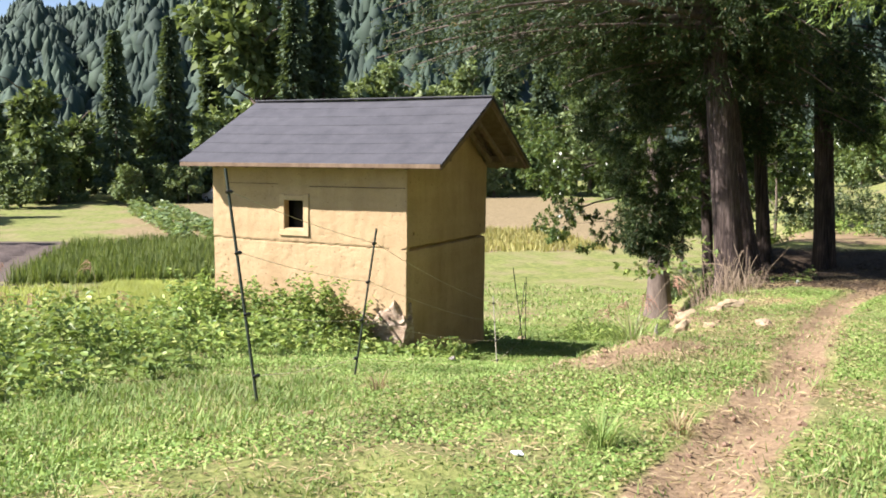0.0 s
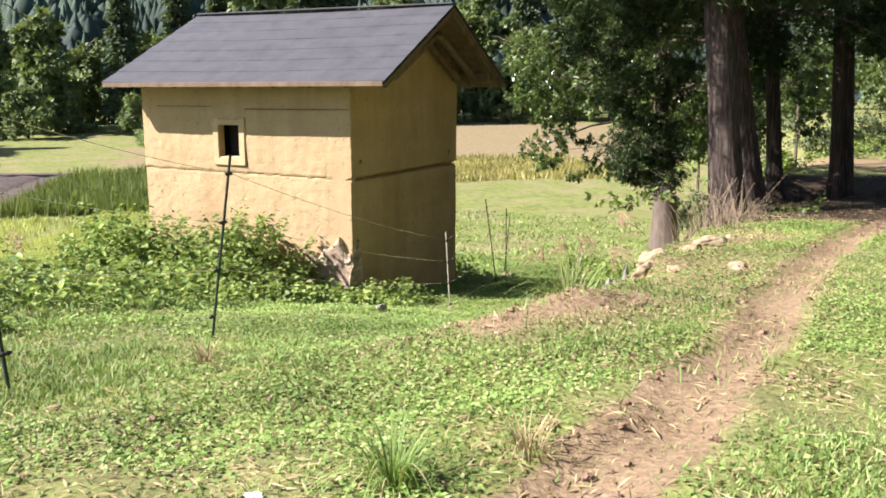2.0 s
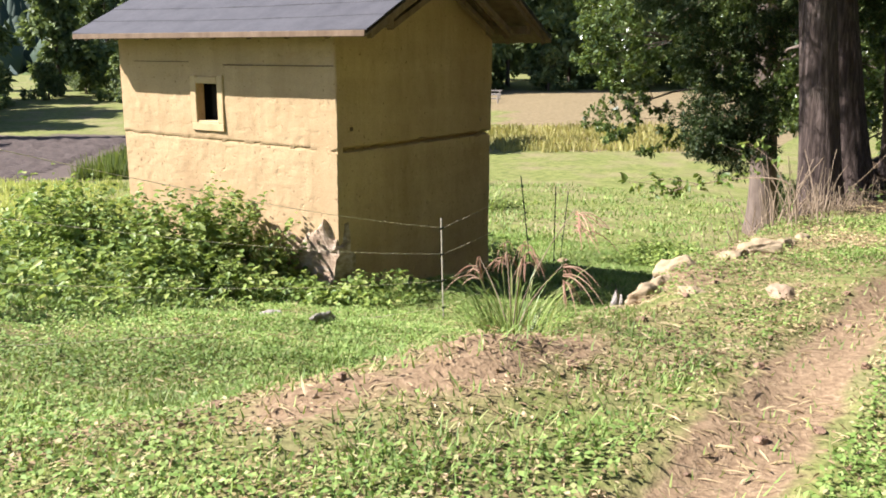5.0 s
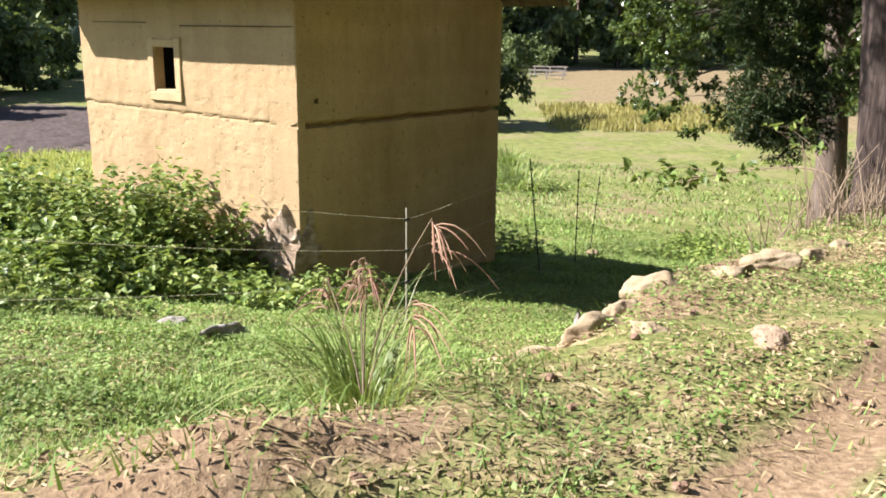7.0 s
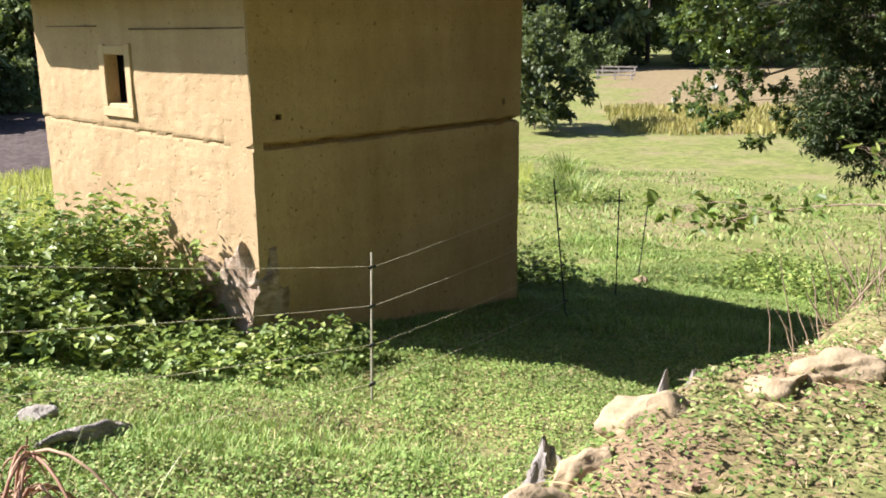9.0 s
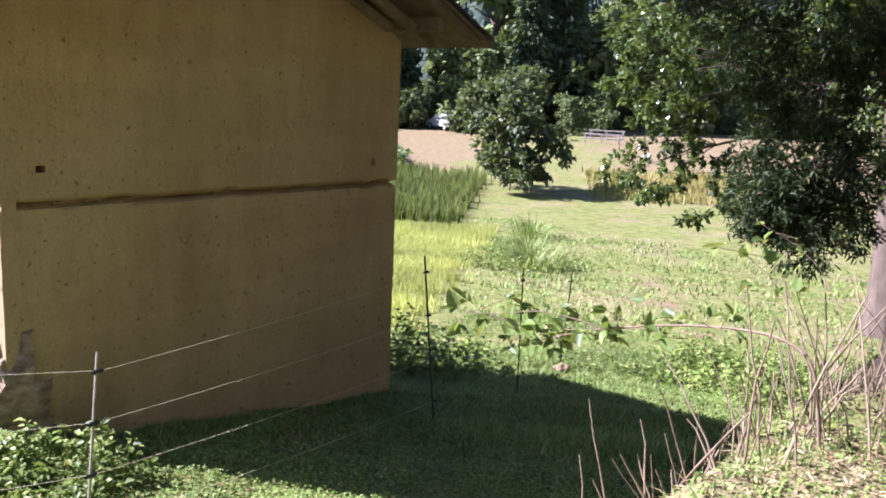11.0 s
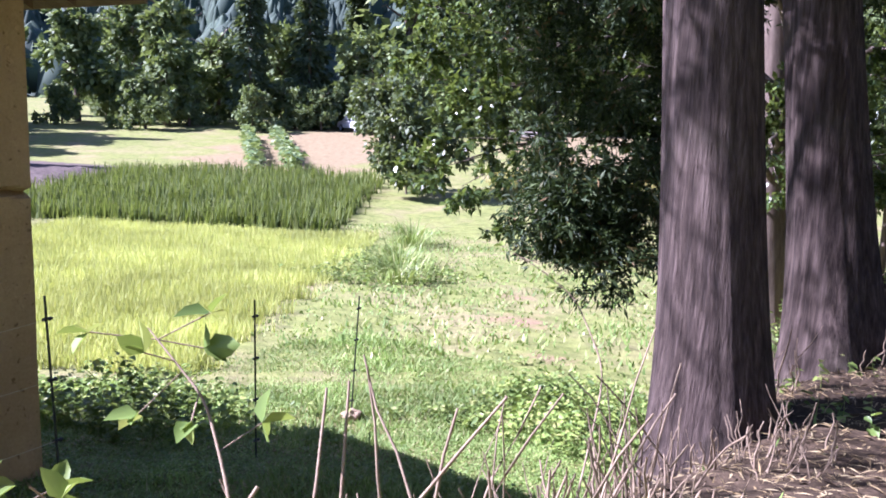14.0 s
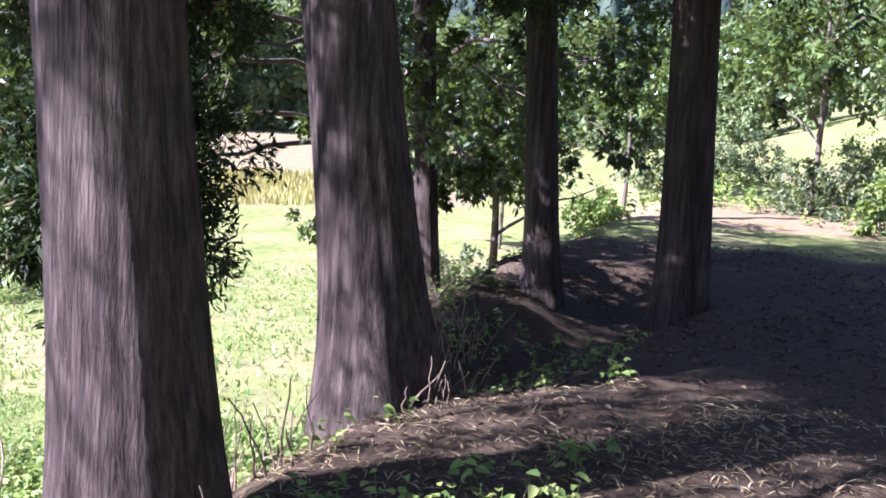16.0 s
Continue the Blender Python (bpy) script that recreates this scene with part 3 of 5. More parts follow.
            for i in range(n):
                for k in range(4):
                    bm.faces.new([rows[i][k], rows[i][(k + 1) % 4], rows[i + 1][(k + 1) % 4], rows[i + 1][k]])
            bm.faces.new(rows[0]), bm.faces.new(rows[-1])
            if side:
                turned(bm, Matrix.Translation((0, 2 * ry, 0)) @ Matrix.Diagonal((1, -1, 1, 1)))
            ob = part("roof_slope" if roof is None else "roofing_strip", bm, "roofing", roof or hut, "dark grey roofing laid in overlapping strips" if roof is None else "")
            roof = roof or ob
        # deck under the strips
        bm = bmesh.new()
        q = [(rx0 + 0.01, ey + 0.01, ez - 0.042), (rx1 - 0.01, ey + 0.01, ez - 0.042), (rx1 - 0.01, ry, rz - 0.056), (rx0 + 0.01, ry, rz - 0.056)]
        lo = [bm.verts.new(p) for p in q]
        hi = [bm.verts.new((p[0], p[1], p[2] - 0.03)) for p in q]
        bm.faces.new(lo), bm.faces.new(hi)
        for k in range(4):
            bm.faces.new([lo[k], lo[(k + 1) % 4], hi[(k + 1) % 4], hi[k]])
        if side:
            turned(bm, Matrix.Translation((0, 2 * ry, 0)) @ Matrix.Diagonal((1, -1, 1, 1)))
        part("roof_deck", bm, "old_wood", hut, "weathered boards under the roof")
        for k in range(9):
            x = rx0 + 0.08 + (rx1 - rx0 - 0.16) * k / 8
            bm = bmesh.new()
            q = [(x - 0.03, ey + 0.16, ez - 0.075 + 0.13 * slope), (x + 0.03, ey + 0.16, ez - 0.075 + 0.13 * slope), (x + 0.03, ry - 0.02, rz - 0.09), (x - 0.03, ry - 0.02, rz - 0.09)]
            lo = [bm.verts.new(p) for p in q]
            hi = [bm.verts.new((p[0], p[1], p[2] - 0.08)) for p in q]
            bm.faces.new(lo), bm.faces.new(hi)
            for j in range(4):
                bm.faces.new([lo[j], lo[(j + 1) % 4], hi[(j + 1) % 4], hi[j]])
            if side:
                turned(bm, Matrix.Translation((0, 2 * ry, 0)) @ Matrix.Diagonal((1, -1, 1, 1)))
            part("rafter", bm, "old_wood", hut)
    for y, z in ((ry, rz - 0.20), (0.16, 3.74), (3.74, 3.74)):
        part("purlin", box_bm(rx0 + 0.12, y - 0.06, z, rx1 - 0.10, y + 0.06, z + 0.13, 0.01), "old_wood", hut, "rough timber purlin")
    part("eave_board", box_bm(rx0 + 0.02, ey - 0.014, ez - 0.07, rx1 - 0.02, ey + 0.008, ez - 0.004, 0.003), "old_wood", hut)
    part("ridge_cap", box_bm(rx0, ry - 0.09, rz - 0.005, rx1, ry + 0.09, rz + 0.02, 0.006), "roofing", hut)
    for x in (0.20, 0.5):
        part("gable_strut", turned(box_bm(-0.04, -0.9, -0.04, 0.04, 0.9, 0.04, 0.008), pose(x, ry - 0.75, 4.12, 24)), "old_wood", hut)
        part("gable_strut", turned(box_bm(-0.04, -0.9, -0.04, 0.04, 0.9, 0.04, 0.008), pose(x, ry + 0.75, 4.12, -24)), "old_wood", hut)


build_hut()


# ---------- trees ----------
def trunk_np(rng, h, r, flare, lean=(0, 0), seg=40, rings=70, twin=0.0, top=0.4):
    z = np.concatenate([[-0.5], np.linspace(0, 1, rings) ** 1.6 * h])
    a = np.linspace(0, 2 * np.pi, seg, endpoint=False)
    ph = rng.uniform(0, 6.28, 6)
    zz = np.maximum(z, 0)[:, None]
    taper = r * (1 - (1 - top) * zz / h)
    fl = flare * r * np.exp(-zz / 0.55) * (1 + 0.35 * np.sin(a * 5 + ph[0])[None] + 0.2 * np.sin(a * 3 + ph[1])[None])
    ridge = 1 + 0.022 * np.sin(a * 17 + ph[2] + 0.5 * np.sin(zz * 0.9)) + 0.018 * np.sin(a * 9 + ph[3] + 0.7 * np.sin(zz * 1.3 + 1)) + 0.03 * np.sin(a * 2 + ph[4] + zz * 0.3)
    rad = (taper + fl) * ridge
    if twin:
        rad = rad * (1 - twin * np.exp(-((np.mod(a - 5.2 + np.pi, 2 * np.pi) - np.pi) / 0.35) ** 2)[None])
    x = rad * np.cos(a) + lean[0] * np.minimum(zz, 6) / 6 + 0.012 * np.sin(zz * 0.5 + ph[5])
    y = rad * np.sin(a) + lean[1] * np.minimum(zz, 6) / 6
    v = np.stack([x, y, np.broadcast_to(z[:, None], x.shape)], axis=-1).reshape(-1, 3)
    i = np.arange(len(z) - 1)[:, None] * seg
    j = np.arange(seg)[None]
    k = (j + 1) % seg
    f = np.stack([i + j, i + k, i + seg + k, i + seg + j], axis=-1).reshape(-1, 4)
    return v, f


def cedar_crown(rng, h, z0, reach, n_branch, sprays, leaf, lowsag=0.6, skew=(0, 0), under=9.0, low_bias=0.8):
    """Drooping branches with sprays of short needles."""
    limbs, cen, alo, nor, siz = [], [], [], [], []
    for b in range(n_branch):
        u = rng.uniform(0, 1) ** low_bias
        z = z0 + (h - z0) * u
        ang = rng.uniform(0, 2 * np.pi)
        ln = reach * (1 - 0.75 * u) * rng.uniform(0.6, 1.1)
        ln = min(ln, 0.5 + under * (z - z0))
        d = np.array([np.cos(ang), np.sin(ang)])
        d = d + np.array(skew) * (1 - u)
        t = np.linspace(0, 1, 7)
        pts = np.stack([d[0] * ln * t, d[1] * ln * t, z + ln * (0.15 * t - lowsag * t ** 2)], axis=1)
        limbs.append(tube(pts, 0.035 * (1 - 0.85 * t) * (0.5 + ln / 3), 5))
        k = int(sprays * (0.4 + ln / reach))
        tt = rng.uniform(0.22, 1.0, k)
        base = np.stack([np.interp(tt, t, pts[:, c]) for c in range(3)], axis=1)
        base += rng.normal(size=(k, 3)) * np.array([0.16, 0.16, 0.14]) * (0.4 + ln / 3)
        for s in range(k):
            m = rng.integers(7, 12)
            dirv = np.array([d[0], d[1], -0.7]) + rng.normal(size=3) * 0.7
            dirv /= np.linalg.norm(dirv)
            q = np.linspace(0, 1, m)[:, None]
            cen.append(base[s] + dirv * q * leaf * 3.0)
            alo.append(dirv + rng.normal(size=(m, 3)) * 0.55)
            nor.append(rand_dirs(rng, m))
            siz.append(rng.uniform(0.7, 1.3, m) * leaf)
    cen, alo, nor, siz = (np.concatenate(q) for q in (cen, alo, nor, siz))
    lv = leaves_np(cen, alo, nor, siz * 1.15, siz * 0.25)
    return join_np(limbs), lv


def cedar(x, y, h, r, z0, reach, seed, label, n_branch=60, sprays=26, leaf=0.10, flare=0.55, lean=(0, 0), twin=0.0, mat="cedar_leaf", lowsag=0.6, group="", skew=(0, 0), seg=40, under=9.0, low_bias=0.8, curtain=None):
    rng = np.random.default_rng(seed)
    t = thing("cedar_tree", (x, y, gz(x, y) - 0.03), label, "tree", group)
    v, f = trunk_np(rng, h, r, flare, lean, seg, 70, twin)
    place("trunk", mesh_np("trunk", v, f, ["cedar_bark"], smooth=True), t, "fibrous reddish-grey cedar bark")
    (lv, lf), (cv, cf) = cedar_crown(rng, h, z0, reach, n_branch, sprays, leaf, lowsag, skew, under, low_bias)
    tilt = np.array([lean[0], lean[1], 0.0])
    tagged(place("bough", mesh_np("bough", lv + tilt, lf, ["limb_bark"], smooth=True), t), kind="stuff")
    if curtain:
        # dense hanging sprays, narrow below and wider above
        blobs = []
        for k in range(84):
            up = 6.5 * rng.uniform(0, 1) ** 1.4
            a, q = rng.uniform(0, 6.28), (0.55 + 0.3 * up) * math.sqrt(rng.uniform(0, 1))
            blobs.append((curtain[0] - 0.12 * up + q * math.cos(a), curtain[1] + 0.06 * up + q * math.sin(a), curtain[2] + 0.55 + up + 0.35 * q, rng.uniform(0.26, 0.48)))
        extra = leafy_mass(rng, blobs, 75000 if curtain[2] < 1 else 40000, 0.09, 1.2, 0.25)
        cv, cf = join_np([(cv, cf), extra])
    place("crown", mesh_np("crown", cv + tilt, cf, [mat]), t)
    return t


def leafy_mass(rng, blobs, n, leaf, flat=0.5, wide=0.55):
    """Leaves in clumps through the shells of several uneven blobs."""
    cen, alo, nor = [], [], []
    vol = np.array([b[3] ** 2 for b in blobs])
    for (bx, by, bz, br), k in zip(blobs, (n * vol / vol.sum()).astype(int)):
        clumps = max(6, k // 26)
        d = rand_dirs(rng, clumps)
        c0 = np.array([bx, by, bz]) + d * br * rng.uniform(0.45, 1.05, (clumps, 1)) * np.array([1, 1, 0.85])
        pick = rng.integers(0, clumps, k)
        cen.append(c0[pick] + rng.normal(size=(k, 3)) * br * 0.11)
        alo.append(d[pick] * 0.6 + rng.normal(size=(k, 3)) * 0.7 + np.array([0, 0, -0.25]))
        nor.append(rng.normal(size=(k, 3)) * flat + np.array([0, 0, 1.0]))
    cen, alo, nor = (np.concatenate(q) for q in (cen, alo, nor))
    s = rng.uniform(0.6, 1.3, len(cen)) * leaf
    return leaves_np(cen, alo, nor, s, s * wide)


def branching(rng, h, r, n, spread, z0=0.35):
    """A short trunk with forking limbs."""
    t = np.linspace(0, 1, 8)
    ch = [tube(np.stack([0.06 * np.sin(t * 5), 0.05 * np.cos(t * 4) - 0.05, -0.3 + (h * 0.8 + 0.3) * t], axis=1), r * (1 - 0.7 * t), 8)]
    for k in range(n):
        a = rng.uniform(0, 6.28)
        z = h * rng.uniform(z0, 0.75)
        ln = spread * rng.uniform(0.6, 1.1)
        p = np.stack([np.cos(a) * ln * t, np.sin(a) * ln * t, z + ln * (0.9 * t - 0.35 * t * t)], axis=1) + rng.normal(size=(8, 3)) * 0.03 * ln * t[:, None]
        ch.append(tube(p, r * 0.4 * (1 - 0.85 * t), 5))
    return join_np(ch)


def shrub(name, x, y, h, spread, n, leaf, mat, seed, label, category="shrub", trunk_r=0.05, low=0.2, group="", limbs=9, z=None):
    rng = np.random.default_rng(seed)
    t = thing(name, (x, y, gz(x, y) - 0.03 if z is None else z), label, category, group)
    v, f = branching(rng, h, trunk_r, limbs, spread * 0.8, 0.15)
    place("bough", mesh_np("bough", v, f, ["limb_bark"], smooth=True), t)
    blobs = []
    for k in range(11):
        a, q = rng.uniform(0, 6.28), rng.uniform(0.1, 0.8) * spread
        blobs.append((np.cos(a) * q, np.sin(a) * q, h * rng.uniform(low, 0.85), spread * rng.uniform(0.28, 0.5)))
    v, f = leafy_mass(rng, blobs, n, leaf)
    place("crown", mesh_np("crown", v, f, [mat]), t)
    return t


cedar(4.76, 5.12, 19, 0.262, 5.0, 5.2, 11, "tall cedar with fluted flaring trunk, dappled by sun", 210, 105, 0.09, 0.38, group="cedars along the bank", seg=56, low_bias=1.6, skew=(-0.6, -0.05), lowsag=0.26, lean=(-0.66, 0.2))
cedar(4.88, 7.28, 19, 0.285, 4.4, 3.8, 12, "tall dark cedar with root flare and low hanging branches", 215, 90, 0.085, 0.5, group="cedars along the bank", seg=56, low_bias=1.6, skew=(-0.35, -0.3), lowsag=0.4, lean=(-0.85, 0.1), curtain=(-1.3, 0.35, -0.2))
cedar(5.15, 11.9, 17, 0.175, 4.0, 3.4, 13, "slender cedar with straight shaded trunk", 150, 62, 0.11, 0.4, group="cedars along the bank", lowsag=0.4, lean=(-0.5, 0), curtain=(0.1, -0.7, 2.5))
cedar(3.68, 12.6, 17, 0.15, 4.2, 3.2, 14, "slender cedar on the low side of the bank", 110, 48, 0.11, 0.4, group="cedars along the bank", lowsag=0.4, lean=(-0.4, 0))
cedar(6.62, 12.0, 18, 0.27, 4.8, 3.4, 15, "mossy twin-stemmed cedar beside the track", 160, 62, 0.11, 0.25, twin=0.35, group="cedars along the bank", lowsag=0.35, lean=(-0.3, 0), curtain=(0.7, -0.3, 2.9))
cedar(8.45, -0.5, 11, 0.15, 4.2, 2.7, 17, "young cedar with bright green drooping branches beside track", 110, 60, 0.085, 0.4, mat="young_cedar_leaf", lowsag=0.3, low_bias=1.8)


def overhanging_tree(x, y, h, r, clusters, n, leaf, mat, seed, label):
    """A stout leaning trunk with long limbs that carry leafy clusters low over the grass."""
    rng = np.random.default_rng(seed)
    t = thing("broadleaf_tree", (x, y, gz(x, y) - 0.05), label, "tree")
    base = np.array([x, y, gz(x, y) - 0.05])
    v, f = trunk_np(rng, h, r, 0.35, (-0.3, -0.2), 28, 40, 0.0, 0.35)
    place("trunk", mesh_np("trunk", v, f, ["limb_bark"], smooth=True), t, "dark shaded trunk")
    q = np.linspace(0, 1, 12)
    chunks, blobs = [], []
    for cx, cy, cz, cr in clusters:
        end = np.array([cx, cy, cz]) - base
        start = np.array([-0.05, -0.05, max(2.2, end[2] - 0.3)])
        p = start + (end - start) * q[:, None] + np.array([0, 0, 1.0]) * (1.1 * np.sin(np.pi * q ** 0.8))[:, None] * 0.55
        p[1:-1] += rng.normal(size=(10, 3)) * 0.04
        chunks.append(tube(p, 0.06 * (1.05 - 0.9 * q), 6))
        for k in range(7):
            d = rng.normal(size=3) * cr * np.array([0.55, 0.55, 0.42])
            blobs.append((*(end + d), cr * rng.uniform(0.22, 0.42)))
            chunks.append(tube(np.linspace(p[-3], end + d, 5), 0.012 * np.linspace(1, 0.3, 5), 4))
    v, f = join_np(chunks)
    place("bough", mesh_np("bough", v, f, ["limb_bark"], smooth=True), t)
    v, f = leafy_mass(rng, blobs, n, leaf)
    place("crown", mesh_np("crown", v, f, [mat]), t)
    return t


overhanging_tree(1.75, 16.8, 11.0, 0.40, ((4.1, 12.9, 2.3, 0.8), (4.5, 13.6, 3.2, 1.1), (3.3, 11.6, 3.0, 0.9), (5.9, 14.6, 3.6, 1.2), (2.4, 13.6, 2.2, 1.0), (0.25, 9.1, 2.35, 0.95), (1.1, 9.6, 1.95, 0.7), (-0.3, 9.5, 3.1, 0.9), (0.7, 9.2, 3.6, 1.1), (1.6, 10.2, 3.3, 1.0), (2.4, 11.0, 4.4, 1.4), (0.6, 10.6, 4.8, 1.5), (2.6, 12.6, 5.8, 1.7), (1.2, 12.4, 6.6, 1.7)), 36000, 0.10, "broad_leaf", 21, "glossy broadleaf tree reaching low over the grass")
shrub("field_bush", -20.4, 33.6, 6.4, 3.2, 12000, 0.3, "grey_bush_leaf", 22, "rounded grey-green bush at the field edge", low=0.15)
shrub("broadleaf_tree", 3.4, 17.5, 5.6, 2.6, 8000, 0.16, "broad_leaf", 23, "dark glossy broadleaf tree behind the cedars", low=0.45, trunk_r=0.09)

# ---------- far woods and hills ----------
rngw = np.random.default_rng(5)
for k, (x, y, hh, sp, mt) in enumerate(((9.4, 24, 6.5, 2.8, "broad_leaf"), (5.0, 28, 6.0, 2.8, "broad_leaf"), (12.5, 31, 7, 3.2, "far_haze_leaf"), (0.5, 33, 6, 3.0, "broad_leaf"), (11.2, 17.5, 1.8, 1.5, "weed"), (12.6, 21, 2.2, 1.7, "weed"), (10.6, 20.5, 1.3, 1.2, "weed"), (14.5, 25, 3.0, 2.2, "light_haze_leaf"), (13.2, 14.5, 2.0, 1.5, "weed"))):
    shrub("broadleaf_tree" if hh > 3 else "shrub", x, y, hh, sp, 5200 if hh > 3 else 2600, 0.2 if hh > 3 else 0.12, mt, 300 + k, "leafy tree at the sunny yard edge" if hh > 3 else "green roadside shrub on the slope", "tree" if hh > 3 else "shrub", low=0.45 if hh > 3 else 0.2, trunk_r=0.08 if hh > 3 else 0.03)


def far_broadleaf(seed, h, w, mat):
    rng = np.random.default_rng(seed)
    t = thing("broadleaf_tree", (0, 0, -50), "tall broadleaf tree in the wood edge beyond the fields", "tree", "wood edge")
    v, f = branching(rng, h, 0.3, 10, w * 0.6)
    place("trunk", mesh_np("trunk", v, f, ["limb_bark"], smooth=True), t)
    blobs = []
    for k in range(16):
        a, q = rng.uniform(0, 6.28), rng.uniform(0.0, 0.75) * w
        zz = rng.uniform(0.12, 0.92)
        blobs.append((np.cos(a) * q * (1.15 - zz * 0.6), np.sin(a) * q * (1.15 - zz * 0.6), h * zz, w * rng.uniform(0.22, 0.42)))
    v, f = leafy_mass(rng, blobs, 5200, 0.75)
    place("crown", mesh_np("crown", v, f, [mat]), t)
    return t


def far_conifer(seed, h, w):
    rng = np.random.default_rng(seed)
    t = thing("conifer_tree", (0, 0, -50), "tall narrow dark conifer in the wood edge", "tree", "wood edge")
    tt = np.linspace(0, 1, 6)
    v, f = tube(np.stack([tt * 0, tt * 0, -0.5 + (h + 0.3) * tt], axis=1), 0.32 * (1 - 0.9 * tt), 8)
    place("trunk", mesh_np("trunk", v, f, ["limb_bark"], smooth=True), t)
    n = 5200
    u = rng.uniform(0.04, 1, n) ** 0.8
    a = rng.uniform(0, 6.28, n)
    lay = 0.75 + 0.25 * np.sin(u * 60 + a * 2)
    rr = w * (1 - u) ** 0.75 * lay * rng.uniform(0.45, 1.05, n)
    cen = np.stack([np.cos(a) * rr, np.sin(a) * rr, u * h], axis=1)
    alo = np.stack([np.cos(a), np.sin(a), rng.uniform(-0.9, 0.1, n)], axis=1)
    v, f = leaves_np(cen, alo, rng.normal(size=(n, 3)) + np.array([0, 0, 1.0]), rng.uniform(0.6, 1.2, n), rng.uniform(0.3, 0.5, n))
    place("crown", mesh_np("crown", v, f, ["haze_conifer_leaf"]), t)
    return t


KINDS = [far_broadleaf(31, 13, 5.5, "far_haze_leaf"), far_broadleaf(32, 15, 5.0, "light_haze_leaf"), far_broadleaf(33, 10, 6.0, "far_haze_leaf"), far_conifer(34, 24, 3.2), far_conifer(35, 20, 2.7)]


def plant(kind, x, y, s=1.0):
    k = KINDS[kind]
    ob = copy_thing(k, pose(x, y, gz(x, y) - 0.2, 0, 0, rngw.uniform(0, 360)))
    ob.scale = (s * rngw.uniform(0.9, 1.1), s * rngw.uniform(0.9, 1.1), s)
    return ob


def from_start(deg, dist):
    """A place by bearing from north, clockwise, and distance from the walk's start."""
    return 5.8 + dist * math.sin(radians(deg)), -12.9 + dist * math.cos(radians(deg))


def wood_edge():
    # bearing, distance, kind, size
    rows = [(-52, 96, 0, 0.75), (-49.5, 104, 1, 0.65), (-47, 92, 0, 0.80), (-44.6, 98, 0, 0.62), (-42.4, 92, 3, 0.70), (-40.8, 96, 2, 0.75), (-39.2, 94, 3, 0.78), (-36.9, 100, 4, 0.8), (-35.4, 93, 2, 0.7),
            (-34.0, 101, 1, 1.3), (-31.6, 96, 3, 1.0), (-29.8, 98, 3, 1.05), (-27.6, 100, 2, 0.9), (-25.6, 108, 1, 0.85), (-23.0, 104, 0, 0.9), (-20.5, 110, 1, 0.85), (-18.0, 106, 0, 1.0),
            (-15.5, 112, 3, 0.9), (-12.5, 108, 0, 1.1), (-9, 112, 1, 1.1), (-5, 108, 0, 1.2), (-1, 104, 3, 0.9), (3, 100, 0, 1.1), (7, 96, 1, 1.0), (11, 88, 0, 1.0), (16, 80, 0, 1.1), (22, 70, 1, 1.0), (28, 60, 0, 1.0),
            (-59, 72, 0, 1.0), (-62, 66, 3, 0.7), (-57, 78, 0, 1.0), (-64, 62, 0, 0.95), (-56, 90, 0, 0.9), (-60, 84, 3, 0.8), (-65, 78, 0, 1.0), (-71, 72, 1, 1.0)]
    for d, r, k, s in rows:
        s *= 1.3 if k < 3 and -55 < d < -20 else 1.0
        x, y = from_start(d, r)
        plant(k, x, y, s)
        x, y = from_start(d + rngw.uniform(-1.4, 1.4), r - rngw.uniform(3, 7))
        plant(2, x, y, 0.34 + 0.2 * rngw.random())
        x, y = from_start(d + rngw.uniform(-1.2, 1.2), r + rngw.uniform(8, 20))
        plant(int(rngw.integers(0, 3)), x, y, s * rngw.uniform(0.75, 0.95))


wood_edge()
# unseen trees added up the slope to cut sky light on the side wall
for x, y, k, sz in ((15, -13, 0, 0.9), (17, -8, 2, 1.0), (15.5, -3, 1, 0.9), (18, 2, 0, 1.0), (16, 6.5, 2, 1.0), (19, 10, 1, 1.0), (22, -10, 1, 1.0), (23, -2, 0, 1.1), (24, 7, 0, 1.1), (17, -18, 1, 1.0), (23, -20, 0, 1.1), (12, -24, 2, 1.0)):
    plant(k, x, y, sz)
for k in KINDS:
    k.location = (*from_start(-30 + 4 * KINDS.index(k), 128), 0.5)


